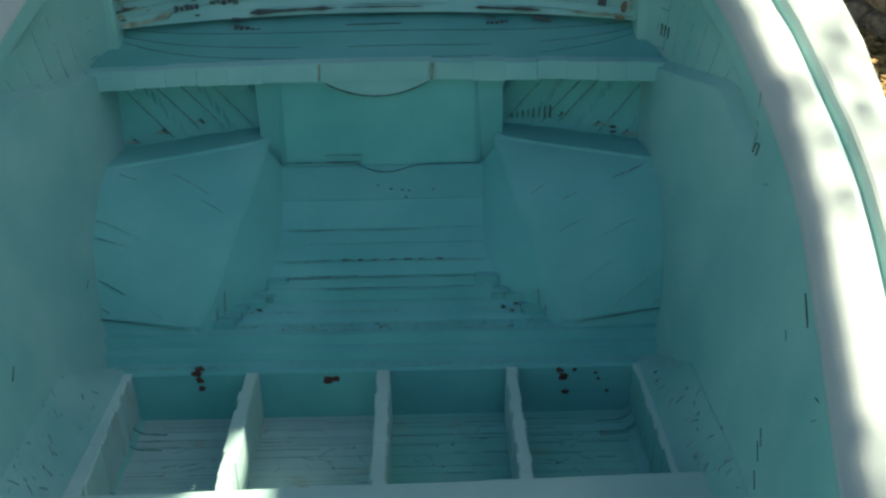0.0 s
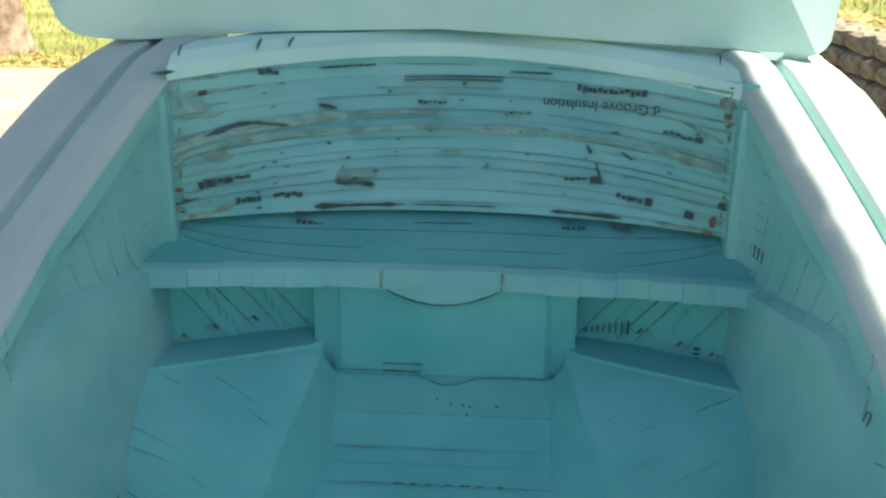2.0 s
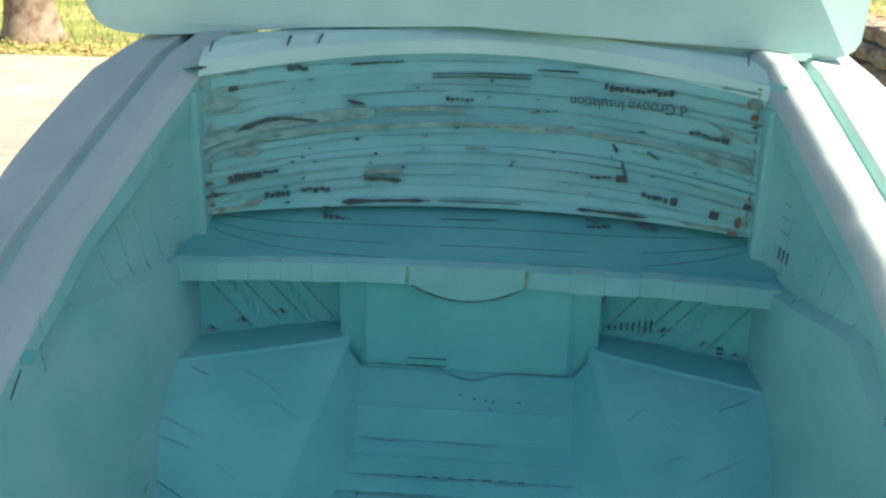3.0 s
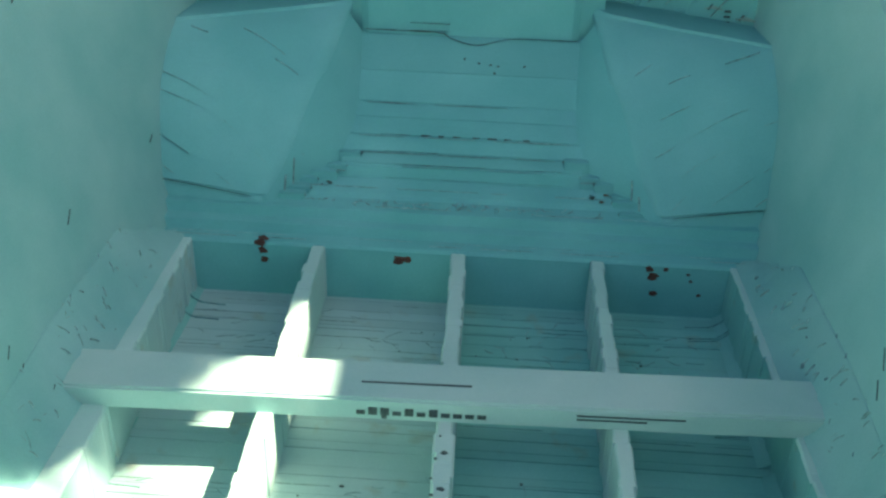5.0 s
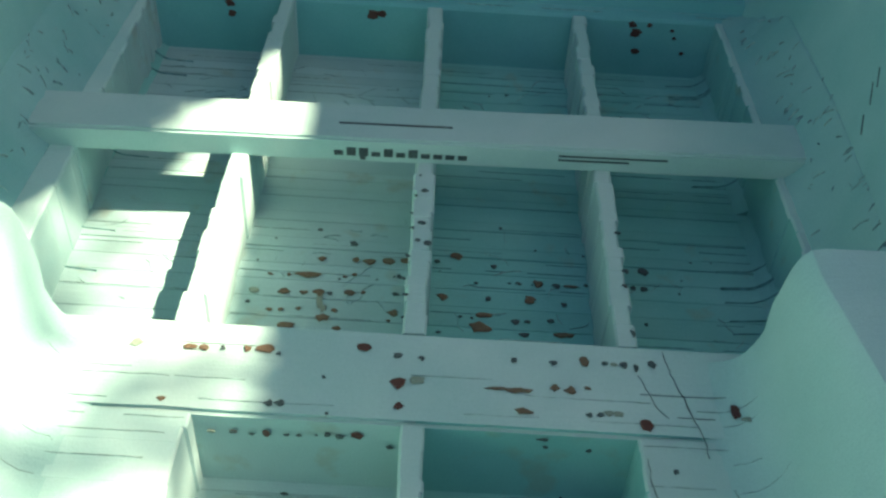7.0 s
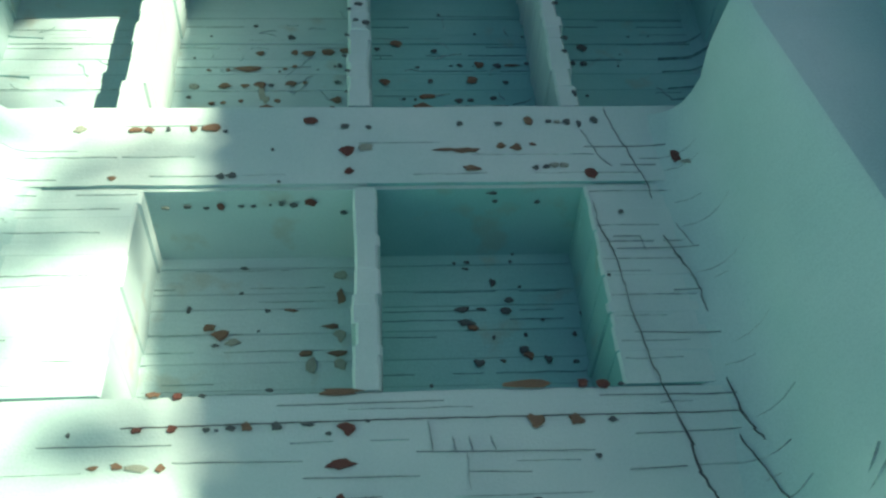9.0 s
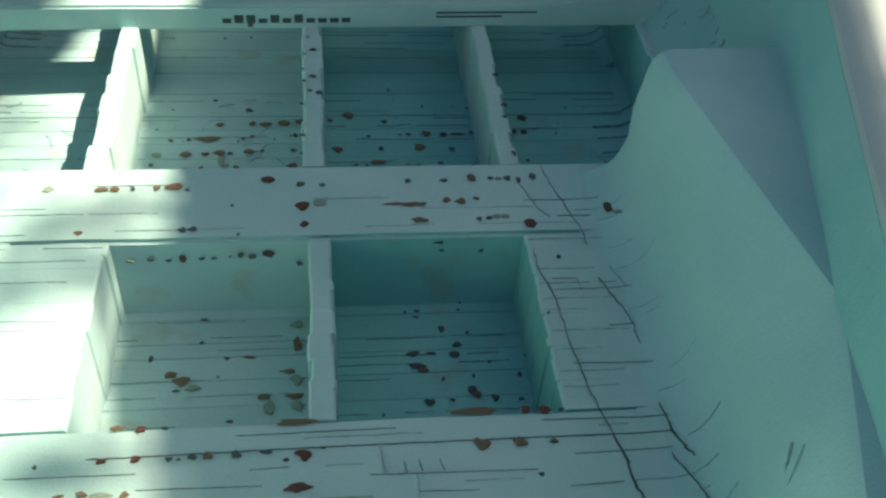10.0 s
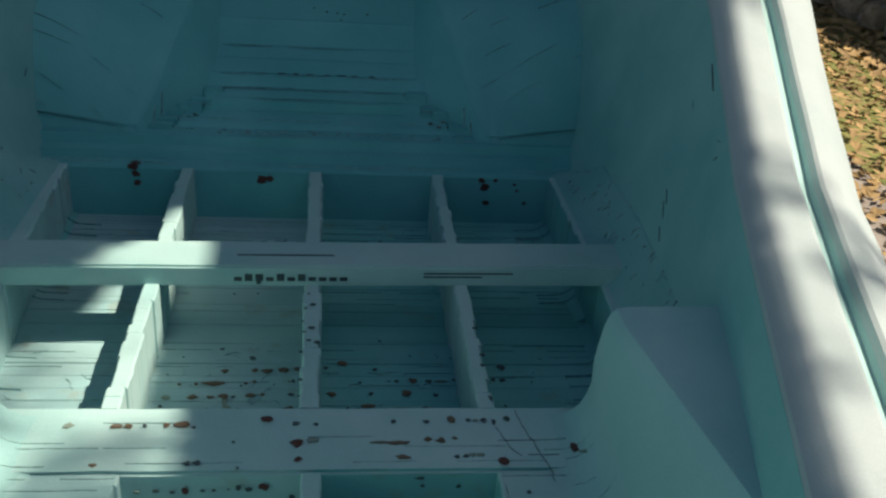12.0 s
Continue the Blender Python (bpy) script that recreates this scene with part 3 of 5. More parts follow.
# loose clumps added higher up for soft dapples on rim and deck
for _ in range(30):
    q = over(rng.uniform(0.64, 1.0), rng.uniform(-1.3, 1.3), 0.45, TOPZ + rng.uniform(2.0, 4.5))
    spots.append((q - base, 6, 0.05, 0.033, False))
for x, y in ((-0.215, -0.59), (-0.19, -0.849), (-0.25, -0.86), (-0.285, -0.587), (-0.225, -0.484), (-0.352, -0.298), (-0.36, -0.16), (-0.261, -0.539), (-0.358, -0.632), (-0.45, -0.25), (-0.34, -0.75), (-0.45, -0.5), (-0.5, -0.66), (-0.42, -0.92), (-0.27, -0.98)):
    for _ in range(4):
        q = over(x + rng.gauss(0, 0.03), y + rng.gauss(0, 0.015), 0.0, TOPZ + rng.uniform(3.0, 4.6))
        spots.append((q - base, 3, 0.025, 0.034, False))
ends_l = []
for _ in range(7):
    c = Vector((rng.uniform(-0.1, 1.1), rng.uniform(-1.2, 1.6), rng.uniform(4.3, 5.0)))
    ends_l.append(c)
    for _ in range(7):
        spots.append((c + Vector((rng.uniform(0, 0.4), rng.uniform(-0.4, 0.4), rng.uniform(-0.2, 0.3))), 30, 0.14, 0.05, False))
part("crown", crown(spots), LEAF, shade_tree)
for c in ends_l:
    part("limb", limb((-0.78, 0, 4.2), c, 0.05, 0.012), BARK, shade_tree)

# ---- coves at the ends of the outer wells ----
for s_ in (1, -1):
    for y0, y1 in ((0.0, 0.44), (-0.42, -0.02)):
        rows = []
        for y in (y0, y1):
            rows.append([(s_ * 0.535, y, D + 0.05)] + [(s_ * (0.535 - 0.05 * (1 - math.sin(a))), y, D - 0.003 + 0.05 * (1 - math.cos(a))) for a in np.linspace(math.pi / 2, 0, 6)] + [(s_ * 0.535, y, D - 0.02)])
        part("cove", loft(rows), FOAM_WELL, car)

# ---- glue seams on the decks, wells and slope ----
UP = (0, 0, 1)


def merge(pieces):
    out = bmesh.new()
    for bm in pieces:
        me = bpy.data.meshes.new("tmp")
        bm.to_mesh(me)
        bm.free()
        out.from_mesh(me)
        bpy.data.meshes.remove(me)
    return out


def cross_lines(x0, x1, y0, y1, z, step, keep=0.75, wide=0.0003):
    """Broken seam lines that run across the body."""
    made, y = [], y0 + step * 0.6
    while y < y1:
        x = x0
        while x < x1 - 0.02:
            ln = rng.uniform(0.02, 0.15)
            e = min(x1, x + ln)
            if rng.random() < keep and e - x > 0.015:
                n_ = max(3, int((e - x) / 0.02))
                pts = [(x + (e - x) * k / n_, y + 0.0012 * noise.noise(Vector((x * 9 + k, y * 50, z))), z) for k in range(n_ + 1)]
                made.append(ribbon(pts, [UP] * len(pts), wide * rng.uniform(0.8, 2.2), 0.0001))
            x = e + rng.uniform(0.0, 0.06)
        y += step * rng.uniform(0.6, 1.4)
    return made


def seams(name, pieces, mat=SEAM, label="dark broken glue seams"):
    ob = part(name, merge(pieces), mat, car, label)
    ob["kind"] = "stuff"
    return ob


seams("glue_seams", cross_lines(-0.58, 0.58, -0.547, -0.417, 0.0022, 0.024, 0.4, 0.0002), PALE_LINE)
seams("glue_seams", cross_lines(-0.36, 0.36, -1.35, -0.815, 0.0012, 0.026, 0.3, 0.00018), PALE_LINE)
seams("glue_seams", cross_lines(0.262, 0.385, -0.81, -0.555, 0.0012, 0.022, 0.6) + cross_lines(-0.385, -0.225, -0.81, -0.555, 0.0012, 0.022, 0.6), PALE_LINE)
for x0, x1, y0, y1 in ((-0.50, -0.29, 0.03, 0.41), (-0.26, -0.012, 0.03, 0.41), (0.016, 0.257, 0.03, 0.41), (0.285, 0.50, 0.03, 0.41),
                       (-0.50, -0.29, -0.40, -0.07), (-0.26, -0.012, -0.40, -0.07), (0.016, 0.257, -0.40, -0.07), (0.285, 0.50, -0.40, -0.07), (-0.24, -0.008, -0.795, -0.54), (0.022, 0.255, -0.795, -0.54)):
    seams("glue_seams", cross_lines(x0, x1, y0, y1, D + 0.0012, 0.021, 0.4, 0.0002), FAINT if x0 > 0 else PALE_LINE)
for x0, x1, y0, y1, z in ((-0.56, 0.56, 0.425, 0.452, 0.0035), (-0.37, 0.37, 0.486, 0.524, 0.051), (-0.33, 0.33, 0.535, 0.57, 0.068)):
    seams("glue_seams", cross_lines(x0, x1, y0, y1, z, 0.015, 0.6), SOFT if rng.random() < 0.8 else SEAM)
bold, faint = [], []
for y, z, x0, x1, wide in ((0.572, 0.0765, -0.16, 0.20, 0.0005), (0.582, 0.1025, -0.14, 0.05, 0.0011), (0.602, 0.1215, -0.16, -0.05, 0.0010), (0.627, 0.1475, -0.17, -0.11, 0.0010), (0.582, 0.1025, 0.13, 0.20, 0.0007)):
    pts = [(x0 + (x1 - x0) * k / 16, y + 0.001, z + 0.0005) for k in range(17)]
    bold.append(ribbon(pts, [(0, -0.5, 0.9)] * 17, wide, 0.0012))
for y, z in ((0.582, 0.1025), (0.602, 0.1215), (0.627, 0.1475), (0.66, 0.1725), (0.69, 0.1945)):
    pts = [(-0.215 + 0.43 * k / 24, y + 0.001, z + 0.0003) for k in range(25)]
    faint.append(ribbon(pts, [(0, -0.5, 0.9)] * 25, 0.0006, 0.0010))
seams("glue_seams", faint, SOFT)
for k in range(7):
    a = -0.09 + 0.035 * k + rng.uniform(-0.005, 0.005)
    pts = [(a, 0.628, 0.1485), (a + rng.uniform(0.01, 0.022), 0.628, 0.1485)]
    bold.append(ribbon(pts, [(0, -0.5, 0.9)] * 2, 0.0022, 0.0016))
seams("glue_seams", bold)

# wavy seam and printed frame on the centre panel
pts = []
for k in range(41):
    x = -0.222 + 0.444 * k / 40
    dip = -0.014 * math.exp(-((x - 0.01) / 0.05) ** 2) + (0.006 if x < -0.045 else 0.0)
    pts.append((x, 0.7965 + (dip if dip < 0 else 0.15 * dip) - 0.0015, 0.3065 + dip))
seams("glue_seams", [ribbon(pts, [(0, -0.8, 0.6)] * 41, 0.0010, 0.0016)] +
      [ribbon([(-0.128, 0.797, z_), (-0.045, 0.797, z_)], [(0, -0.97, 0.2)] * 2, 0.0009, 0.002) for z_ in (0.314, 0.330)])

# cracks across the right deck
def deck_z(x, y):
    """Height of the rear deck and of the curve that leads up into the wheel box."""
    k = (-0.435 - y) / 0.395
    xf = 0.372 + 0.004 * k - 0.06 * max(0.0, k - 1)
    return 0.0 if y > -0.43 else float(np.interp(abs(x) - xf, (-0.045, -0.02, -0.004, 0.009, 0.019, 0.026, 0.031), (0.0, 0.0012, 0.004, 0.010, 0.021, 0.037, 0.058)))


def crack(line, wide, jitter=0.0012):
    pts = []
    for (xa, ya), (xb, yb) in zip(line, line[1:]):
        n_ = max(3, int(math.hypot(xb - xa, yb - ya) / 0.007))
        for k in range(n_ + 1):
            t_ = k / n_
            x, y = xa + (xb - xa) * t_ + rng.uniform(-jitter, jitter), ya + (yb - ya) * t_ + rng.uniform(-0.3, 0.3) * jitter
            pts.append((x, y, deck_z(x, y) + 0.0018))
    return ribbon(pts, [UP] * len(pts), wide, 0.0001)


cr = [crack(line, wide) for line, wide in (
    ([(0.264, -0.577), (0.265, -0.611), (0.274, -0.649), (0.279, -0.701), (0.28, -0.733), (0.288, -0.795), (0.299, -0.842)], 0.0007),
    ([(0.299, -0.842), (0.305, -0.876), (0.306, -0.902), (0.314, -0.923), (0.32, -0.948), (0.335, -1.03), (0.352, -1.15)], 0.0022),
    ([(0.301, -0.423), (0.306, -0.46), (0.315, -0.489), (0.322, -0.521), (0.329, -0.55), (0.33, -0.573)], 0.0006),
    ([(0.331, -0.627), (0.339, -0.652), (0.35, -0.682), (0.354, -0.702), (0.353, -0.729)], 0.0006),
    ([(0.354, -0.807), (0.357, -0.843), (0.364, -0.863), (0.37, -0.876)], 0.0013),
    ([(0.349, -0.867), (0.357, -0.887), (0.365, -0.912), (0.371, -0.935), (0.371, -0.959)], 0.0008),
    ([(-0.196, -0.844), (-0.087, -0.843), (0.014, -0.842), (0.171, -0.842), (0.357, -0.843)], 0.0005))]
seams("deck_crack", cr, label="dark zigzag cracks in the deck")

# finer cracks and joints beside them
fc = [crack(line, 0.0004, 0.0008) for line in (
    [(0.278, -0.645), (0.365, -0.645)], [(0.327, -0.701), (0.354, -0.701)], [(0.278, -0.752), (0.361, -0.755)], [(0.23, -0.822), (0.359, -0.824)], [(0.257, -0.863), (0.354, -0.861)],
    [(0.278, -0.628), (0.306, -0.628), (0.309, -0.647)], [(0.348, -0.611), (0.359, -0.643)], [(0.267, -0.49), (0.362, -0.49)], [(0.268, -0.461), (0.284, -0.51), (0.295, -0.522)], [(0.305, -0.52), (0.345, -0.521)],
    [(-0.265, -0.861), (-0.15, -0.862)], [(-0.148, -0.879), (-0.036, -0.881)], [(-0.063, -0.825), (0.035, -0.824), (0.088, -0.824)], [(0.06, -0.875), (0.218, -0.878)], [(-0.036, -0.897), (0.063, -0.898)], [(0.245, -0.898), (0.297, -0.896)],
    [(0.105, -0.877), (0.105, -0.912)], [(0.017, -0.913), (0.017, -0.935)], [(0.105, -0.895), (0.16, -0.897)], [(0.0, -0.917), (0.03, -0.916)], [(0.06, -0.933), (0.12, -0.931)])]
fc += [crack(line, 0.0008, 0.0005) for line in ([(0.072, -0.845), (0.075, -0.875)], [(0.093, -0.861), (0.096, -0.877)], [(0.108, -0.861), (0.11, -0.878)], [(0.127, -0.861), (0.131, -0.878)])]
seams("deck_crack", fc, JOINT, label="fine dark cracks in the deck")

# seams that bend from the deck up into the rear boxes
bend = []
for s_ in (1, -1):
    for k in range(17):
        y = -0.50 - 0.042 * k + rng.uniform(-0.02, 0.02)
        kk = (-0.435 - y) / 0.395
        xf = 0.372 + 0.004 * kk - 0.06 * max(0, kk - 1)
        top = rng.uniform(0.02, 0.075)
        pts = [(s_ * (xf - 0.045 - rng.uniform(0.0, 0.03)), y, 0.0016), (s_ * (xf - 0.02), y, 0.0020), (s_ * (xf - 0.004), y + 0.002, 0.0044), (s_ * (xf + 0.009), y + 0.006, 0.0104), (s_ * (xf + 0.019), y + 0.011, 0.0214), (s_ * (xf + 0.026), y + 0.017, 0.0374)]
        nr = [UP, UP, (-s_ * 0.3, 0, 0.95), (-s_ * 0.55, 0, 0.8), (-s_ * 0.8, 0, 0.6), (-s_, 0, 0.35)]
        cutn = rng.choice((4, 5, 5, 6))
        bend.append(ribbon(pts[rng.choice((0, 1, 2)):cutn], nr[:cutn], rng.uniform(0.00025, 0.0006), 0.0004))
    for k in range(6):
        y = rng.uniform(-1.3, -0.5)
        kk = (-0.435 - y) / 0.395
        xf, xt = 0.372 + 0.004 * kk - 0.06 * max(0, kk - 1), min(0.418 + 0.044 * kk, 0.466 - 0.13 * max(0, kk - 1))
        za, zb = rng.uniform(0.065, 0.09), rng.uniform(0.11, 0.145)
        f = lambda z: xf + 0.032 + (xt - 0.008 - xf - 0.032) * (z - 0.06) / 0.092
        bend.append(ribbon([(s_ * f(za), y, za), (s_ * f(zb), y + 0.03, zb)], [(-s_, 0, 0.3)] * 2, 0.00025, 0.0018))
seams("glue_seams", bend, PALE_LINE)

# seams on the side walls at the front and scratches elsewhere
ws, ds, fs = [], [], []
for s_ in (1, -1):
    for k in range(9):
        y0 = 0.80 - 0.055 * k
        za = 0.50 + 0.012 * k
        zb = min(lerp(GUN, y0 - 0.02)[1] - 0.08, za + rng.uniform(0.06, 0.2))
        pts, nr = [], []
        for j in range(7):
            y, z = y0 - 0.02 * j / 6, za + (zb - za) * j / 6
            pts.append((s_ * inner_x(y, z), y, z))
            nr.append((-s_, 0, 0.1))
        fs.append(ribbon(pts, nr, 0.0005, 0.0010))
    for k in range(10):
        z = 0.56 + 0.028 * k
        pts = [(s_ * inner_x(y, z), y, z) for y in (0.862, 0.84, 0.815 - rng.uniform(0, 0.03))]
        if rng.random() < 0.7:
            ws.append(ribbon(pts, [(-s_, 0, 0.1)] * 3, 0.0009, 0.0014))
    for k in range(5):
        y, z = rng.uniform(-0.2, 0.7), rng.uniform(0.08, 0.38)
        d = rng.uniform(0.008, 0.03)
        ws.append(ribbon([(s_ * inner_x(y, z), y, z), (s_ * inner_x(y + d, z + d * 0.7), y + d, z + d * 0.7)], [(-s_, 0, 0.1)] * 2, 0.0005, 0.0014))
    for k in range(80):
        y, z = rng.uniform(-0.40, 0.42), rng.uniform(0.0, 0.07)
        d = rng.uniform(0.005, 0.016)
        if y < 0.37:
            x = rng.uniform(0.54, 0.595)
            d1, d2 = rng.uniform(-d, d), rng.uniform(-d, d)
            pts = [(x + d1 * q, y + d2 * q + 0.002 * math.sin(q * 3), fillet_z(x + d1 * q, y) + 0.0022) for q in (0, 0.5, 1)]
            ds.append(ribbon([(s_ * px, py, pz) for px, py, pz in pts], [(-s_ * 0.6, 0, 0.8)] * 3, rng.uniform(0.00012, 0.0003), 0.0012, 0.003))
seams("glue_seams", fs, SOFT)
seams("deck_scratch", ds, PALE_LINE, label="short fine scratches in the edge of the deck")
seams("wall_scratch", ws, label="short dark scratches and seam ends")

# a slot and a let-in block in one wall, hooked scratches in the other
def on_side(s_, y, z):
    return (s_ * inner_x(y, z), y, z)


part("wall_slot", ribbon([on_side(-1, 0.24, 0.50), on_side(-1, 0.262, 0.515), on_side(-1, 0.285, 0.53)], [(1, 0, 0.2)] * 3, 0.0035, 0.002), SEAM, car, "dark narrow slot in the wall")
part("wall_patch", ribbon([on_side(-1, y, 0.54) for y in (0.29, 0.31, 0.33)], [(1, 0, 0.2)] * 3, 0.022, 0.0022, 0.0012, True), FOAM, car, "small let-in foam patch")
hk = []
for y, z, dy, dz_ in ((0.314, 0.515, 0.012, 0.0), (0.326, 0.515, 0.0, -0.018), (0.314, 0.515, 0.0, -0.02), (0.24, 0.47, 0.022, -0.006), (0.0, 0.395, -0.05, -0.03), (-0.16, 0.32, -0.018, 0.004), (-0.19, 0.305, 0.008, -0.01)):
    hk.append(ribbon([on_side(1, y + dy * q, z + dz_ * q) for q in (0.0, 0.5, 1.0)], [(-1, 0, 0.2)] * 3, 0.0012, 0.002))
seams("wall_scratch", hk, label="hooked dark scratches in the wall")

# fine crazing on the well floors and hatching on the sill
cz = []
for _ in range(120):
    x, y = rng.uniform(-0.47, 0.48), rng.choice((rng.uniform(0.16, 0.37), rng.uniform(0.16, 0.37), rng.uniform(-0.3, -0.08)))
    a = rng.uniform(0, 3.14)
    pts = [(x, y, D + 0.0016)]
    for _ in range(rng.choice((2, 3, 4))):
        a += rng.uniform(-0.7, 0.7)
        x, y = x + 0.009 * math.cos(a), y + 0.009 * math.sin(a)
        pts.append((x, y, D + 0.0016))
    cz.append(ribbon(pts, [UP] * len(pts), rng.uniform(0.0002, 0.0004), 0.0))
for _ in range(70):
    x, y = rng.gauss(0.0, 0.16), rng.uniform(0.49, 0.515)
    d = rng.uniform(-0.012, 0.012)
    cz.append(ribbon([(x, y, 0.0525), (x + d, y + rng.uniform(0.004, 0.012), 0.0525)], [UP] * 2, 0.0004, 0.0009))
seams("fine_cracks", cz, SOFT, label="fine crazing in the foam skin")

# open joints of the footwell slope and the ragged stepped ends in its corners
sl, sl_soft = [], []
for k, (y, z) in enumerate(edges[:5]):
    x = -0.222 + 0.004 * k
    while x < 0.20:
        e = min(0.218, x + rng.uniform(0.04, 0.18))
        if rng.random() < (0.8 if k in (1, 2, 4) else 0.5):
            pts = [(float(q), y - 0.003, z - 0.001) for q in np.linspace(x, e, 5)]
            (sl if k in (1, 4) else sl_soft).append(ribbon(pts, [(0, -1, 0.6)] * 5, rng.uniform(0.0006, 0.0014), 0.002))
        x = e + rng.uniform(0.005, 0.04)
for s_ in (1, -1):
    for k in range(7):
        v = 0.10 + 0.068 * k
        p = Vector(lerp(FLOOR_LINE, v))
        w, d, h = rng.uniform(0.018, 0.034), rng.uniform(0.010, 0.018), rng.uniform(0.012, 0.022)
        x0, x1 = sorted((s_ * (p.x - w), s_ * (p.x + 0.02)))
        part("corner_step", box(x0, x1, p.y - d, p.y + 0.02, p.z - 0.03, p.z + h, 0.002, 0.002, k), FOAM, car, "ragged foam step in the footwell corner")
        xe = s_ * (p.x - w - 0.001)
        sl.append(ribbon([(xe, p.y - d + 0.002, p.z + h), (xe, p.y + 0.004, p.z + h * 0.3)], [(-s_ * 0.6, -0.6, 0.5)] * 2, rng.uniform(0.0012, 0.003), 0.002))
        if k % 2:
            sl.append(ribbon([(s_ * (p.x - w), p.y - d - 0.001, p.z + 0.003), (s_ * (p.x + 0.012), p.y - d - 0.001, p.z + 0.004)], [(0, -1, 0.3)] * 2, 0.0012, 0.002))
seams("glue_seams", sl, JOINT)
seams("glue_seams", sl_soft, SOFT)

# slanting seams on the front wheel boxes
bx, bold = [], []
for s_ in (1, -1):
    for k in range(11):
        v0 = 0.30 + 0.085 * k
        u, slope = 0.06, rng.uniform(0.42, 0.55)
        while u < 0.84:
            e = min(0.86, u + rng.uniform(0.12, 0.4))
            pts, nr = [], []
            for q in np.linspace(u, e, 6):
                v = v0 - slope * float(q) + 0.012 * math.sin(float(q) * 7 + k)
                if 0.17 < v < 0.97:
                    p = box_face(float(q), v)
                    nrm = (box_face(q + 0.01, v) - p).cross(box_face(q, v + 0.01) - p).normalized()
                    if nrm.y > 0:
                        nrm = -nrm
                    pts.append((s_ * p.x, p.y, p.z))
                    nr.append((s_ * nrm.x, nrm.y, nrm.z))
            if len(pts) > 2 and rng.random() < 0.45:
                (bx if rng.random() < 0.92 else bold).append(ribbon(pts, nr, rng.uniform(0.0004, 0.0007), 0.0021))
            u = e + rng.uniform(0.02, 0.2)
    base_l = [box_face(u, 0.15) for u in np.linspace(0.08, 0.88, 9)]
    bold.append(ribbon([(s_ * p.x, p.y + 0.001, p.z) for p in base_l], [(0, -1, 0.5)] * 9, 0.0011, 0.003))
    corner = [box_face(0.10, v) for v in (0.2, 0.4, 0.6, 0.8, 0.97)]
    bold.append(ribbon([(s_ * (p.x + 0.0), p.y, p.z) for p in corner], [(-s_ * 0.3, -1, 0.5)] * 5, 0.0006, 0.003))
seams("glue_seams", bx, SOFT)
seams("glue_seams", bold)

cv = []
for s_ in (1, -1):
    for k in range(17):
        y = rng.uniform(-0.38, 0.40)
        if -0.09 < y < 0.05:
            continue
        top = rng.uniform(0.7, 1.5)
        angs = np.linspace(-0.4, top, 7)
        pts = [(s_ * (0.485 - 0.04 if a < 0 else 0.535 - 0.05 * (1 - math.sin(a)) - 0.0008), y + 0.012 * a, D + 0.001 + (0.05 * (1 - math.cos(a)) if a > 0 else 0.0)) for a in angs]
        cv.append(ribbon(pts, [(-s_ * math.sin(max(0, a)), 0, math.cos(max(0, a))) for a in angs], 0.0005, 0.001))
seams("glue_seams", cv, FAINT)

# seams and stains of the dished shelf
sh = []
for k in (0.08, 0.3, 0.55, 0.8):
    pts, nr = [], []
    for x in np.linspace(-0.57, 0.57, 33):
        x = float(x)
        y0 = front_edge(x)
        back = 0.875 + 0.145 * (1 - (x / 0.6) ** 2)
        kk = k + 0.55 * (abs(x) / 0.57) ** 3.5 * (1 - k)
        pts.append((x, y0 + 0.018 + (back + 0.05 - y0) * kk, 0.541 + 0.071 * kk ** 1.4))
        nr.append((0, -0.3, 1))
    for a, c in ((0, 12), (14, 24), (26, 33)) if k != 0.55 else ((0, 33),):
        sh.append(ribbon(pts[a:c], nr[a:c], 0.0005, 0.0012))
seams("glue_seams", sh)
# black strips paint in the shade of gaps; nothing is cut open here
gap = []
for x0, x1, h in ((-0.30, -0.10, 0.006), (-0.09, 0.10, 0.003), (0.22, 0.37, 0.007)):
    pts = [(float(x), wall_y(x, 0.612) - 0.006, 0.612 + 0.004 * math.cos(float(x) * 4)) for x in np.linspace(x0, x1, 12)]
    gap.append(ribbon(pts, [(0, -1, 0.2)] * 12, h, 0.002))
seams("open_gap", gap, INK, "dark strips painted as the shade of gaps at the back of the shelf")

# curved lens under the middle of the shelf edge
rows = []
for x in np.linspace(-0.129, 0.116, 17):
    x = float(x)
    dr = 0.001 + 0.037 * max(0.0, 1 - ((x + 0.006) / 0.123) ** 2)
    rows.append([(x, 0.794, 0.505), (x, 0.797, 0.505 - dr), (x, 0.816, 0.505 - dr), (x, 0.816, 0.505)])
part("edge_lens", loft(rows), FOAM_WALL, car, "curved drop of the shelf edge")
pts = [(float(x), 0.7955, 0.505 - 0.001 - 0.037 * max(0.0, 1 - ((x + 0.006) / 0.123) ** 2)) for x in np.linspace(-0.124, 0.111, 17)]
seams("glue_seams", [ribbon(pts, [(0, -1, -0.1)] * 17, 0.002, 0.0016)])
for x in (-0.129, 0.116):
    part("glue_smear", ribbon([(x, 0.787, 0.506), (x + 0.002, 0.787, 0.543)], [(0, -1, 0)] * 2, 0.006, 0.003), TAN, car)

# ---- glue, smears and print on the layered wall ----
def on_wall(x0, x1, z, h, mat, name, droop=0.0, lift=0.006):
    pts = [(float(x), wall_y(x, layer_z(x, z)) - 0.002, layer_z(x, z) + droop * float(x - x0)) for x in np.linspace(x0, x1, max(4, int(abs(x1 - x0) / 0.03)))]
    return part(name, ribbon(pts, [(0, -1, 0.25)] * len(pts), h, lift, 0.0012, mat is not INK), mat, car)


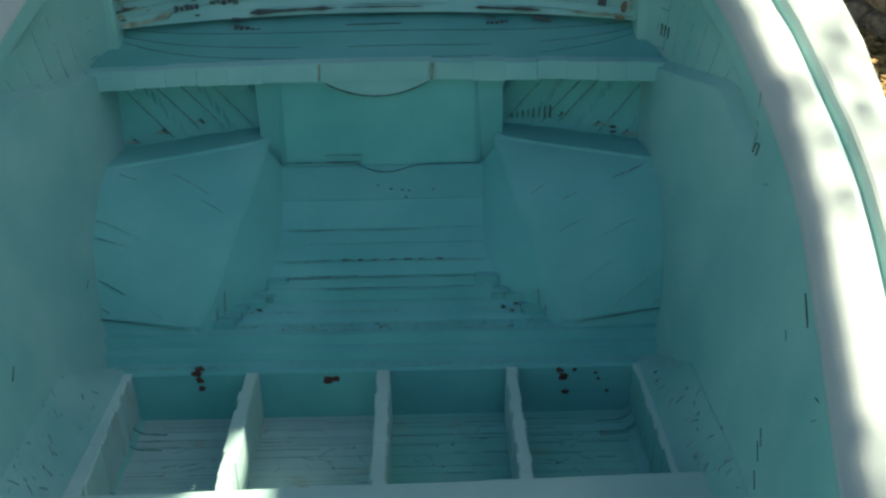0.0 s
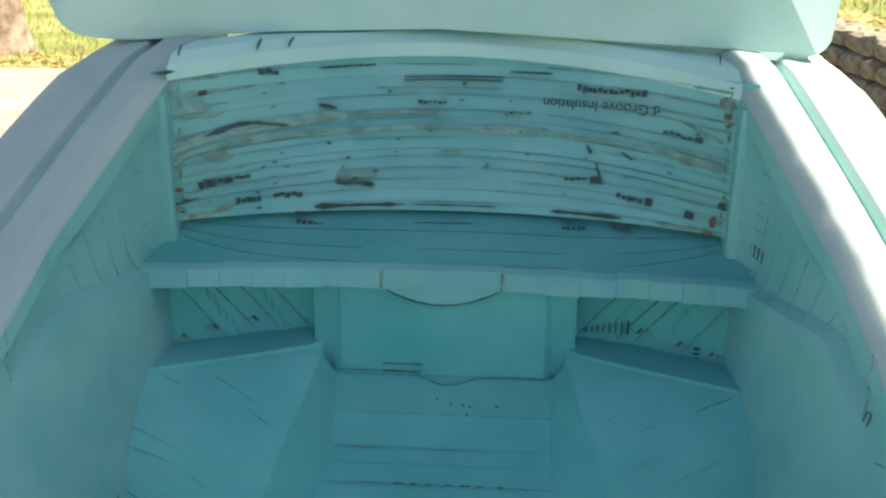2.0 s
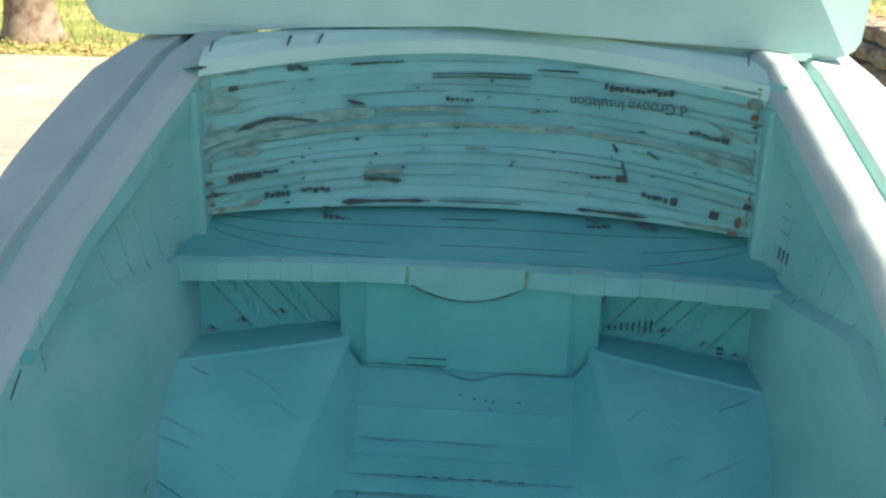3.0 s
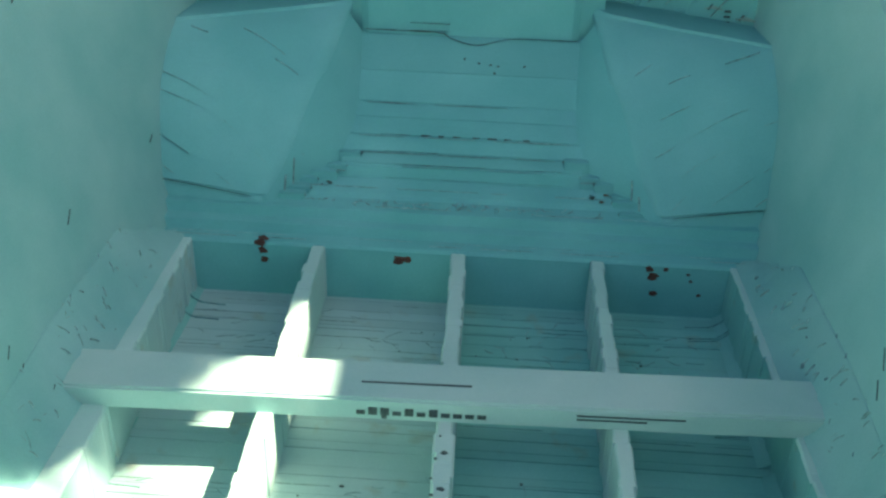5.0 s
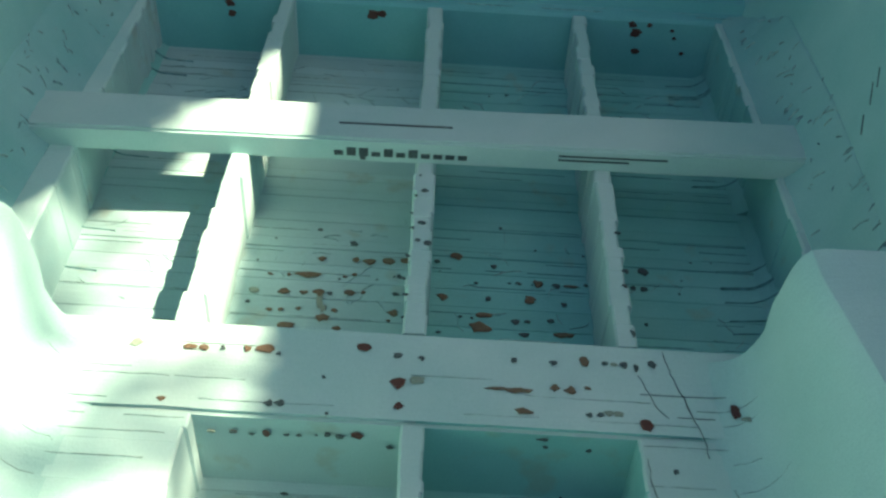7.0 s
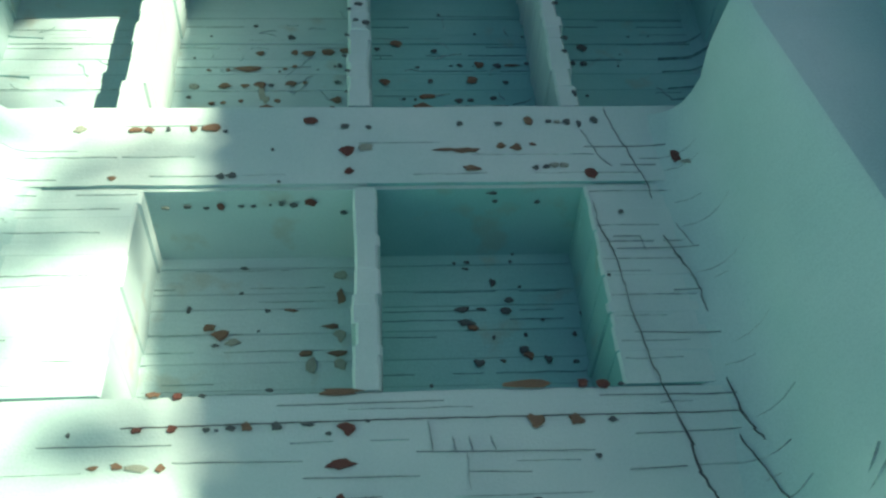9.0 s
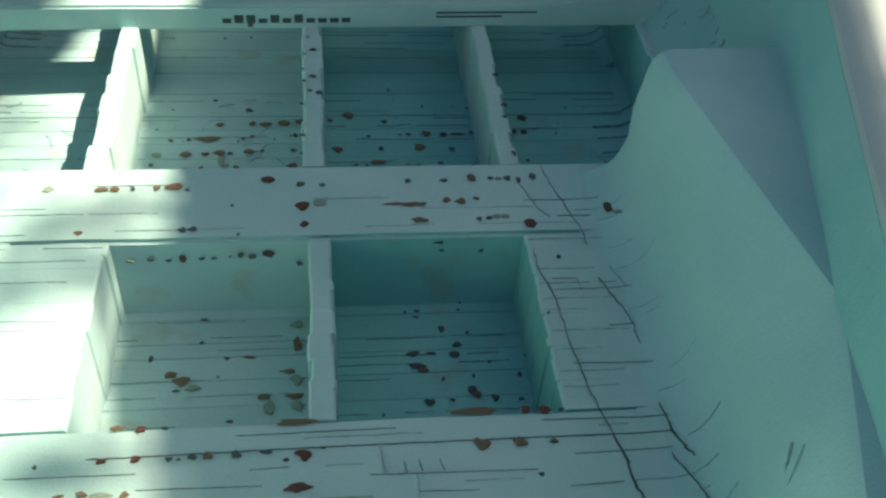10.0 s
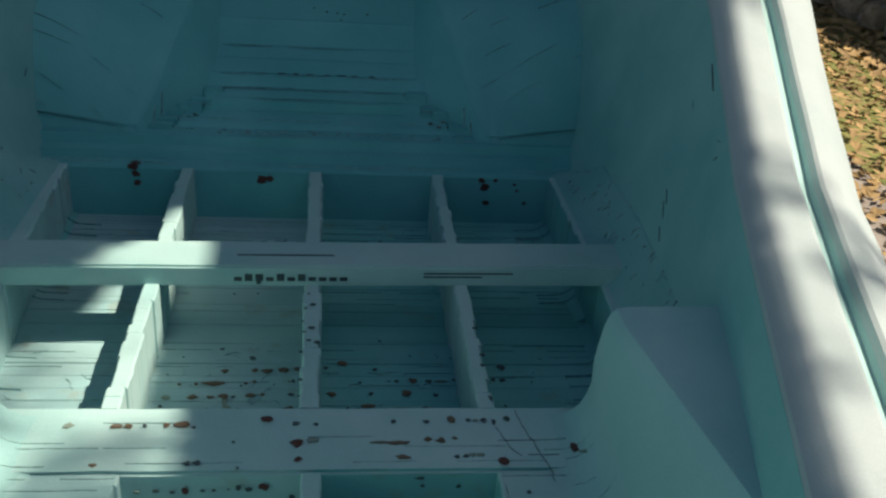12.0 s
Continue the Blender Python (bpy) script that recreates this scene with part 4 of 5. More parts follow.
GLUE_BANDS = [
    ([(-0.599, 0.745), (-0.552, 0.761), (-0.481, 0.779), (-0.382, 0.786), (-0.288, 0.792), (-0.239, 0.792)], 0.0096),
    ([(-0.24, 0.797), (-0.101, 0.8), (-0.036, 0.796)], 0.0034),
    ([(-0.6, 0.709), (-0.552, 0.741), (-0.48, 0.752), (-0.381, 0.76), (-0.237, 0.762), (-0.099, 0.768), (0.043, 0.769)], 0.0055),
    ([(0.03, 0.766), (0.133, 0.766), (0.221, 0.767)], 0.0068),
    ([(0.221, 0.765), (0.342, 0.76), (0.4, 0.759), (0.477, 0.752), (0.56, 0.741)], 0.0055),
    ([(-0.589, 0.829), (-0.551, 0.835), (-0.512, 0.834)], 0.0082),
    ([(-0.522, 0.727), (-0.469, 0.727)], 0.0096),
    ([(-0.589, 0.89), (-0.565, 0.888)], 0.0123),
]
GLUE_PATCHES = [
    ([(-0.57, 0.608), (-0.51, 0.613), (-0.466, 0.625)], 0.0137),
    ([(0.439, 0.612), (0.495, 0.61), (0.547, 0.613)], 0.006),
    ([(-0.032, 0.721), (0.026, 0.72)], 0.0096),
    ([(-0.256, 0.672), (-0.168, 0.673)], 0.0109),
    ([(0.548, 0.874), (0.572, 0.868)], 0.0164),
    ([(0.48, 0.821), (0.557, 0.791)], 0.0055),
    ([(-0.601, 0.697), (-0.583, 0.7)], 0.0192),
]
PRINT_ROWS = [
    ([(-0.426, 0.895), (-0.385, 0.891)], 0.0096),
    ([(-0.253, 0.896), (-0.182, 0.897)], 0.0041),
    ([(-0.083, 0.819), (-0.015, 0.82)], 0.0082),
    ([(0.274, 0.862), (0.351, 0.863), (0.417, 0.864)], 0.0123),
    ([(0.449, 0.795), (0.507, 0.788)], 0.0082),
    ([(-0.532, 0.673), (-0.489, 0.676), (-0.432, 0.686)], 0.0109),
    ([(-0.46, 0.634), (-0.407, 0.635)], 0.0109),
    ([(-0.386, 0.64), (-0.324, 0.64)], 0.0096),
    ([(0.248, 0.679), (0.299, 0.682)], 0.0055),
    ([(0.359, 0.656), (0.415, 0.65)], 0.0082),
    ([(-0.335, 0.585), (-0.273, 0.574)], 0.0082),
    ([(0.245, 0.583), (0.299, 0.586)], 0.0082),
    ([(-0.245, 0.614), (-0.192, 0.616)], 0.0034),
]
PRINT_LINES = [
    ([(-0.118, 0.871), (-0.001, 0.874), (0.109, 0.874)], 0.0016),
    ([(-0.118, 0.864), (-0.001, 0.867), (0.11, 0.866)], 0.0016),
    ([(0.122, 0.886), (0.218, 0.887)], 0.0027),
    ([(-0.301, 0.894), (-0.247, 0.896)], 0.0034),
    ([(-0.532, 0.86), (-0.517, 0.863)], 0.0055),
    ([(-0.302, 0.819), (-0.263, 0.81)], 0.0068),
    ([(0.509, 0.789), (0.521, 0.788)], 0.0109),
    ([(0.304, 0.681), (0.326, 0.682)], 0.0096),
    ([(0.418, 0.651), (0.43, 0.65)], 0.0109),
    ([(0.495, 0.637), (0.511, 0.635)], 0.0096),
    ([(0.557, 0.666), (0.568, 0.664)], 0.0109),
    ([(-0.086, 0.578), (0.052, 0.581)], 0.0034),
    ([(0.347, 0.598), (0.396, 0.591)], 0.0068),
    ([(-0.338, 0.603), (-0.309, 0.599)], 0.0034),
    ([(0.243, 0.595), (0.268, 0.593)], 0.0041),
]
DARK_SMEARS = [
    ([(-0.519, 0.772), (-0.491, 0.782), (-0.46, 0.79), (-0.427, 0.791), (-0.393, 0.784), (-0.359, 0.779)], 0.0109),
    ([(-0.255, 0.658), (-0.205, 0.657), (-0.17, 0.653)], 0.0082),
    ([(-0.604, 0.639), (-0.569, 0.639), (-0.536, 0.646)], 0.0082),
    ([(0.295, 0.749), (0.305, 0.733)], 0.0082),
    ([(-0.605, 0.911), (-0.569, 0.912)], 0.0055),
    ([(0.366, 0.743), (0.39, 0.729)], 0.0041),
    ([(0.314, 0.717), (0.327, 0.674)], 0.0027),
]


def wall_mark(line, h, mat, name, lift=0.0062, even=False):
    """A smear or a stroke of print along a short line of (x, z) on the layered wall."""
    n_ = 2 if even and len(line) == 2 and abs(line[-1][0] - line[0][0]) < 0.03 else max(5, int(abs(line[-1][0] - line[0][0]) / 0.012))
    at = np.linspace(0, len(line) - 1, n_)
    px = np.interp(at, range(len(line)), [p[0] for p in line])
    pz = np.interp(at, range(len(line)), [p[1] for p in line])
    pts = [(float(x), wall_y(x, z) - 0.002, float(z)) for x, z in zip(px, pz)]
    return part(name, ribbon(pts, [(0, -1, 0.25)] * n_, h, lift, 0.0012, even), mat, car)


for line, h in GLUE_BANDS:
    wall_mark(line, h * 1.5, FILM, "glue_smear", 0.0056, True)
    for (xa, za), (xb, zb) in zip(line, line[1:]):
        q0, q1 = rng.uniform(0.0, 0.35), rng.uniform(0.6, 1.0)
        dz = h * rng.uniform(-0.5, 0.5)
        wall_mark([(xa + (xb - xa) * q0, za + (zb - za) * q0 + dz), (xa + (xb - xa) * q1, za + (zb - za) * q1 + dz)], h * rng.uniform(0.3, 0.7), TAN, "glue_smear", 0.0060)
for line, h in GLUE_PATCHES:
    wall_mark(line, h * 0.8, TAN, "glue_smear", 0.0058)
for line, h in PRINT_ROWS:
    (xa, za), (xb, zb) = line[0], line[-1]
    n_ = max(3, int(abs(xb - xa) / 0.0105))
    for k in range(n_):
        q, w = k / n_, rng.uniform(0.55, 0.85) / n_
        zc = za + (zb - za) * q + h * rng.uniform(-0.25, 0.25)
        wall_mark([(xa + (xb - xa) * q, zc), (xa + (xb - xa) * (q + w), zc + (zb - za) * w)], h * rng.uniform(0.45, 0.8), rng.choice((INK, INK, SEAM)), "print_bar", 0.0068, True)
for line, h in PRINT_LINES:
    wall_mark(line, h * 0.8, INK, "print_bar", 0.0070, True)
for line, h in DARK_SMEARS:
    wall_mark(line, h * 0.8, SEAM, "dark_smear", 0.0072)
for x, z, w, h in ((0.54, 0.606, 0.010, 0.010), (0.548, 0.63, 0.006, 0.012), (-0.575, 0.668, 0.014, 0.008), (0.562, 0.845, 0.006, 0.016)):
    wall_mark([(x - w, z), (x + w, z)], h, GLUE, "glue_smear", 0.0066)
for s_ in (1, -1):
    z = 0.62
    while z < 0.89:
        e = z + rng.uniform(0.015, 0.05)
        x = s_ * rng.uniform(0.562, 0.57)
        pts = [(x, wall_y(x, q) - 0.002, float(q)) for q in np.linspace(z, e, 5)]
        part("glue_smear", ribbon(pts, [(-s_ * 0.3, -1, 0)] * 5, rng.uniform(0.003, 0.010), 0.003), rng.choice((FILM, FILM, TAN)), car)
        z = e + rng.uniform(0.0, 0.02)
    # old glue running in along the ends of the boards
    for k in range(1, LAY):
        if rng.random() < 0.8:
            x0, x1 = s_ * 0.57, s_ * rng.uniform(0.40, 0.54)
            pts = [(float(x), wall_y(x, layer_z(x, zs[k])) - 0.001, layer_z(x, zs[k]) - 0.002) for x in np.linspace(x0, x1, 7)]
            part("glue_smear", ribbon(pts, [(0, -1, 0.25)] * 7, rng.uniform(0.003, 0.008), 0.0048), FILM, car)
for k in range(64):
    x, z = rng.uniform(-0.57, 0.57), rng.uniform(0.62, 0.905)
    if 0.18 < x < 0.48 and 0.815 < z < 0.89:
        continue
    on_wall(x, x + rng.uniform(0.004, 0.012), z, rng.uniform(0.001, 0.003), rng.choice((INK, SEAM, GLUE)), "glue_spot", 0, 0.0066)
sw, sw_soft = [], []
for k in range(1, LAY):
    x = -0.58
    while x < 0.57:
        e = min(0.58, x + rng.uniform(0.05, 0.35))
        if rng.random() < 0.75:
            pts = [(float(q), wall_y(q, layer_z(q, zs[k])) - 0.001, layer_z(q, zs[k]) + 0.0008 * noise.noise(Vector((q * 20, k, 0)))) for q in np.linspace(x, e, 9)]
            (sw if rng.random() < 0.12 else sw_soft).append(ribbon(pts, [(0, -1, 0.25)] * 9, rng.uniform(0.0003, 0.0009), 0.0050))
        x = e + rng.uniform(0, 0.05)
seams("glue_seams", sw)
seams("glue_seams", sw_soft, SOFT)

# short dark cuts on the lip
for x, tilt in ((-0.37, 0.5), (-0.43, 0.3), (-0.565, 0.1), (0.545, 0.2)):
    y = wall_y(x, 0.915) + 0.02
    part("dark_cut", ribbon([(x, y - 0.014, 0.941), (x + 0.008 * tilt, y, 0.953), (x + 0.016 * tilt, y + 0.012, 0.959)], [(0, -0.6, 0.8)] * 3, 0.0022, 0.006), SEAM, car)

# readable words on the layered wall, upside down
cu = bpy.data.curves.new("printed_words", 'FONT')
cu.body, cu.size, cu.extrude = "d Groove Insulation", 0.033, 0.0004
cu.materials.append(INK)
words = new("printed_words", cu)
words.parent = car
xa, xb = 0.442, 0.176
ya, yb = wall_y(xa, 0.84) - 0.012, wall_y(xb, 0.84) - 0.012
yaw = math.degrees(math.atan2(ya - yb, xa - xb))
words.matrix_basis = pose(xa, ya, 0.847, 0, 0, yaw) @ pose(0, 0, 0, 0, 180, 0) @ pose(0, 0, 0, 90) @ pose(0, 0, 0, 0, 0, 1.5)

# print on the cross bar and on the side wall
for k in range(11):
    x = -0.126 + 0.0178 * k
    part("print_bar", box(x, x + 0.013, -0.0714, -0.0685, 0.006, 0.006 + (0.013 if k in (1, 2, 4, 6) else 0.007), 0), INK, bar)
part("print_bar", box(-0.089, -0.081, -0.0716, -0.0685, 0.0, 0.012, 0), INK, bar)
for z in (0.013, 0.020):
    part("print_bar", box(0.197, 0.355 if z > 0.015 else 0.30, -0.0716, -0.0685, z, z + 0.0025, 0), INK, bar)
part("print_bar", box(-0.122, 0.043, -0.032, -0.029, 0.033, 0.0352, 0), INK, bar)
for k in range(4):
    y = 0.775 + 0.018 * k
    x = inner_x(y, 0.60)
    part("print_bar", ribbon([(x, y, 0.588), (x, y, 0.612)], [(-1, 0, 0)] * 2, 0.004, 0.002), INK, car)
def in_recess(x, z, lift=0.003):
    return (x, recess_y(x, z) - lift, z)


for k in range(8):
    x = 0.30 + 0.0125 * k
    part("print_bar", ribbon([in_recess(x, 0.388), in_recess(x, 0.396 + 0.003 * k)], [(0, -1, 0)] * 2, 0.0022, 0.004), INK, car)
for k in range(3):
    part("print_bar", ribbon([in_recess(0.522, 0.352 + 0.011 * k), in_recess(0.534, 0.353 + 0.011 * k)], [(0, -1, 0)] * 2, 0.0035, 0.004), INK, car)
for s_ in (1, -1):
    lean = []
    for k in range(4):
        x = 0.29 + 0.065 * k + rng.uniform(-0.02, 0.02)
        z0 = lerp(RECESS, x)[1] + 0.012
        lean.append(ribbon([in_recess(s_ * (x + 0.11 * q), z0 + (0.505 - z0) * q, 0.0035) for q in (0.0, 0.25, 0.5, 0.75, 1.0) if x + 0.11 * q < 0.63], [(0, -1, 0)] * 5, 0.0006, 0.003))
    seams("glue_seams", lean, SOFT)
    for x, z, r, h in ((0.565, 0.36, 0.02, 0.014), (0.50, 0.376, 0.018, 0.008), (0.42, 0.392, 0.02, 0.006)):
        part("glue_smear", ribbon([in_recess(s_ * (x - r), z), in_recess(s_ * x, z + 0.004), in_recess(s_ * (x + r), z)], [(0, -1, 0.3)] * 3, h * 0.7, 0.004), FILM, car)
        part("dark_notch", ribbon([in_recess(s_ * (x - r * 0.6), z - 0.002), in_recess(s_ * (x - r * 0.2), z + 0.010)], [(0, -1, 0.3)] * 2, 0.003, 0.005), SEAM, car)

# ---- drops of glue, one mesh for each of a few shapes ----
drops = {}
for k in range(12):
    for mat in (GLUE, RED, SEAM, TAN):
        bm = blob(1.0, 1.0, k * 3.7, 1.0)
        me = bpy.data.meshes.new("glue_spot")
        bm.to_mesh(me)
        bm.free()
        me.materials.append(mat)
        drops.setdefault(mat, []).append(me)


def drop(x, y, z, r, mat=GLUE, rx=0.0, ry=0.0, name="glue_spot"):
    """A drop of half width r and half depth ry, lying flat or, turned by rx, on an upright face."""
    turn_ = rng.uniform(-10, 10) if not rx and r < 0.008 else 0
    return shared(name, rng.choice(drops[mat]), car, pose(x, y, z, rx, 0, turn_) @ Matrix.Diagonal((r, ry or 0.75 * r, 0.0009 if mat is TAN else 0.0012, 1)))


WELL_LEFT = [(-0.092, -0.127, 0.006, 0.0051, SEAM), (-0.134, -0.164, 0.0051, 0.005, GLUE), (-0.084, -0.163, 0.0051, 0.0061, GLUE), (-0.065, -0.164, 0.0081, 0.0061, GLUE), (-0.037, -0.161, 0.0091, 0.007, GLUE), (-0.011, -0.158, 0.0091, 0.0061, GLUE),
    (-0.203, -0.203, 0.004, 0.002, GLUE), (-0.176, -0.202, 0.0032, 0.0032, GLUE), (-0.149, -0.199, 0.016, 0.0061, GLUE), (-0.13, -0.234, 0.0071, 0.0071, GLUE), (-0.12, -0.265, 0.006, 0.0071, TAN), (-0.117, -0.284, 0.01, 0.007, GLUE),
    (-0.219, -0.237, 0.0071, 0.0061, TAN), (-0.179, -0.237, 0.0081, 0.0061, GLUE), (-0.15, -0.237, 0.0071, 0.003, GLUE), (-0.087, -0.232, 0.0071, 0.006, GLUE), (-0.068, -0.231, 0.004, 0.0032, GLUE)]
WELL_LEFT_NEAR = [(-0.083, -0.195, 0.004, 0.0032, GLUE), (-0.097, -0.201, 0.004, 0.002, GLUE), (-0.114, -0.236, 0.0032, 0.003, SEAM), (-0.224, -0.261, 0.003, 0.0032, SEAM), (-0.192, -0.274, 0.004, 0.003, GLUE), (-0.176, -0.273, 0.0041, 0.0032, GLUE),
    (-0.153, -0.269, 0.003, 0.0032, GLUE), (-0.104, -0.269, 0.004, 0.0041, GLUE), (-0.022, -0.267, 0.0081, 0.006, GLUE), (-0.029, -0.283, 0.003, 0.002, GLUE), (-0.165, -0.302, 0.013, 0.0061, GLUE), (-0.096, -0.303, 0.006, 0.0041, GLUE),
    (-0.023, -0.23, 0.0051, 0.003, SEAM), (-0.02, -0.193, 0.003, 0.0051, SEAM), (-0.144, -0.1, 0.004, 0.003, SEAM), (-0.126, -0.251, 0.0051, 0.0163, TAN)]
DIVIDER_TOP = [(0.009, -0.139, 0.005, 0.0041, SEAM), (0.009, -0.21, 0.0051, 0.004, SEAM), (0.019, -0.251, 0.0051, 0.005, SEAM), (0.272, -0.207, 0.004, 0.003, SEAM), (0.274, -0.283, 0.0041, 0.004, SEAM), (0.27, -0.311, 0.0032, 0.003, SEAM),
    (0.271, -0.394, 0.003, 0.005, SEAM)]
WELL_RIGHT = [(0.061, -0.141, 0.0081, 0.008, GLUE), (0.033, -0.155, 0.005, 0.0032, SEAM), (0.116, -0.159, 0.0041, 0.004, SEAM), (0.043, -0.228, 0.007, 0.006, GLUE), (0.108, -0.228, 0.004, 0.005, SEAM), (0.179, -0.191, 0.008, 0.0061, GLUE),
    (0.205, -0.193, 0.0051, 0.005, SEAM), (0.227, -0.193, 0.011, 0.002, GLUE), (0.248, -0.189, 0.0032, 0.003, SEAM), (0.151, -0.193, 0.004, 0.003, SEAM), (0.139, -0.194, 0.003, 0.001, SEAM), (0.09, -0.197, 0.003, 0.002, SEAM),
    (0.166, -0.227, 0.009, 0.008, GLUE), (0.214, -0.231, 0.005, 0.003, SEAM), (0.145, -0.27, 0.0051, 0.005, SEAM), (0.161, -0.269, 0.004, 0.003, SEAM), (0.194, -0.265, 0.005, 0.004, SEAM)]
WELL_RIGHT_NEAR = [(0.095, -0.285, 0.015, 0.009, GLUE), (0.102, -0.261, 0.013, 0.005, GLUE), (0.156, -0.294, 0.006, 0.0041, SEAM), (0.212, -0.291, 0.015, 0.0051, GLUE), (0.04, -0.299, 0.004, 0.002, SEAM), (0.335, -0.151, 0.0071, 0.0081, SEAM),
    (0.317, -0.188, 0.004, 0.005, SEAM), (0.332, -0.189, 0.006, 0.0051, SEAM), (0.326, -0.261, 0.003, 0.0022, SEAM), (0.127, -0.071, 0.003, 0.002, SEAM), (0.069, -0.267, 0.003, 0.002, SEAM), (0.085, -0.268, 0.002, 0.002, SEAM)]
PLANK_LEFT = [(-0.304, -0.457, 0.007, 0.0063, TAN), (-0.241, -0.459, 0.0091, 0.004, GLUE), (-0.226, -0.459, 0.0051, 0.0051, GLUE), (-0.205, -0.458, 0.003, 0.0032, SEAM), (-0.177, -0.457, 0.005, 0.0041, GLUE), (-0.155, -0.456, 0.011, 0.0071, GLUE),
    (-0.14, -0.462, 0.003, 0.002, SEAM), (-0.045, -0.444, 0.0081, 0.0061, RED), (-0.006, -0.455, 0.006, 0.004, SEAM), (0.021, -0.456, 0.0032, 0.003, SEAM), (-0.086, -0.493, 0.002, 0.002, SEAM), (-0.003, -0.494, 0.0071, 0.0081, RED),
    (0.018, -0.489, 0.0091, 0.006, TAN), (-0.001, -0.528, 0.005, 0.0051, RED), (-0.255, -0.536, 0.0041, 0.0032, GLUE), (-0.139, -0.534, 0.0051, 0.004, SEAM), (-0.127, -0.533, 0.0061, 0.004, SEAM), (-0.076, -0.544, 0.002, 0.002, SEAM)]
PLANK_RIGHT = [(0.127, -0.451, 0.004, 0.004, SEAM), (0.172, -0.451, 0.0041, 0.003, SEAM), (0.208, -0.446, 0.0051, 0.008, GLUE), (0.232, -0.448, 0.004, 0.003, SEAM), (0.242, -0.448, 0.004, 0.003, TAN), (0.253, -0.448, 0.004, 0.0051, SEAM),
    (0.267, -0.452, 0.0032, 0.005, SEAM), (0.286, -0.445, 0.0041, 0.0061, SEAM), (0.133, -0.496, 0.016, 0.004, GLUE), (0.107, -0.495, 0.015, 0.002, GLUE), (0.171, -0.489, 0.0051, 0.005, GLUE), (0.19, -0.491, 0.0071, 0.005, GLUE),
    (0.208, -0.487, 0.004, 0.002, GLUE), (0.135, -0.525, 0.01, 0.004, GLUE), (0.208, -0.525, 0.004, 0.003, SEAM), (0.219, -0.524, 0.004, 0.0032, SEAM), (0.229, -0.52, 0.005, 0.004, TAN), (0.24, -0.521, 0.006, 0.0041, TAN),
    (0.269, -0.534, 0.007, 0.0081, RED)]
PLANK_FACE = [(-0.201, -0.028, 0.004, 0.003, TAN), (-0.177, -0.026, 0.005, 0.003, SEAM), (-0.157, -0.028, 0.003, 0.0022, SEAM), (-0.141, -0.026, 0.004, 0.006, RED), (-0.119, -0.026, 0.003, 0.002, SEAM), (-0.106, -0.026, 0.003, 0.002, SEAM),
    (-0.087, -0.024, 0.002, 0.001, SEAM), (-0.075, -0.023, 0.004, 0.004, SEAM), (-0.061, -0.025, 0.005, 0.0041, SEAM), (-0.043, -0.021, 0.006, 0.0061, RED), (-0.008, -0.038, 0.004, 0.003, SEAM), (0.158, -0.009, 0.007, 0.002, SEAM),
    (0.208, -0.024, 0.003, 0.003, SEAM), (0.161, -0.022, 0.003, 0.0022, SEAM)]
REAR_WELL_LEFT = [(-0.125, -0.567, 0.0051, 0.0022, SEAM), (-0.125, -0.604, 0.003, 0.002, SEAM), (-0.094, -0.629, 0.0041, 0.002, SEAM), (-0.068, -0.629, 0.007, 0.002, GLUE), (-0.181, -0.627, 0.003, 0.0051, SEAM), (-0.156, -0.651, 0.0071, 0.005, GLUE),
    (-0.143, -0.66, 0.008, 0.007, GLUE), (-0.13, -0.671, 0.008, 0.005, TAN), (-0.148, -0.675, 0.004, 0.002, SEAM), (-0.102, -0.657, 0.002, 0.001, SEAM), (-0.013, -0.611, 0.005, 0.01, GLUE), (-0.012, -0.579, 0.008, 0.007, TAN),
    (-0.021, -0.652, 0.01, 0.003, GLUE), (-0.013, -0.663, 0.006, 0.008, TAN), (-0.049, -0.688, 0.0081, 0.004, GLUE), (-0.042, -0.704, 0.006, 0.011, TAN), (-0.015, -0.688, 0.009, 0.004, GLUE), (-0.012, -0.702, 0.006, 0.008, TAN)]
REAR_WELL_RIGHT = [(0.135, -0.563, 0.0041, 0.002, SEAM), (0.132, -0.573, 0.004, 0.001, SEAM), (0.119, -0.564, 0.002, 0.002, SEAM), (0.162, -0.594, 0.004, 0.005, SEAM), (0.19, -0.551, 0.002, 0.002, SEAM), (0.186, -0.563, 0.002, 0.002, SEAM),
    (0.193, -0.601, 0.002, 0.002, SEAM), (0.178, -0.62, 0.0051, 0.0041, SEAM), (0.124, -0.632, 0.0071, 0.0041, SEAM), (0.147, -0.633, 0.0061, 0.0022, SEAM), (0.174, -0.635, 0.006, 0.0051, SEAM), (0.127, -0.651, 0.01, 0.004, SEAM),
    (0.135, -0.658, 0.0061, 0.004, GLUE), (0.157, -0.672, 0.002, 0.003, SEAM), (0.193, -0.669, 0.002, 0.003, SEAM)]
REAR_WELL_RIGHT_NEAR = [(0.189, -0.689, 0.006, 0.0051, SEAM), (0.193, -0.696, 0.005, 0.0051, GLUE), (0.138, -0.705, 0.007, 0.004, SEAM), (0.164, -0.703, 0.003, 0.002, SEAM), (0.214, -0.702, 0.005, 0.0041, SEAM), (0.244, -0.706, 0.004, 0.0022, SEAM),
    (0.214, -0.649, 0.002, 0.002, SEAM), (0.248, -0.669, 0.003, 0.0032, SEAM), (0.26, -0.642, 0.003, 0.004, SEAM), (0.262, -0.663, 0.0032, 0.003, SEAM)]
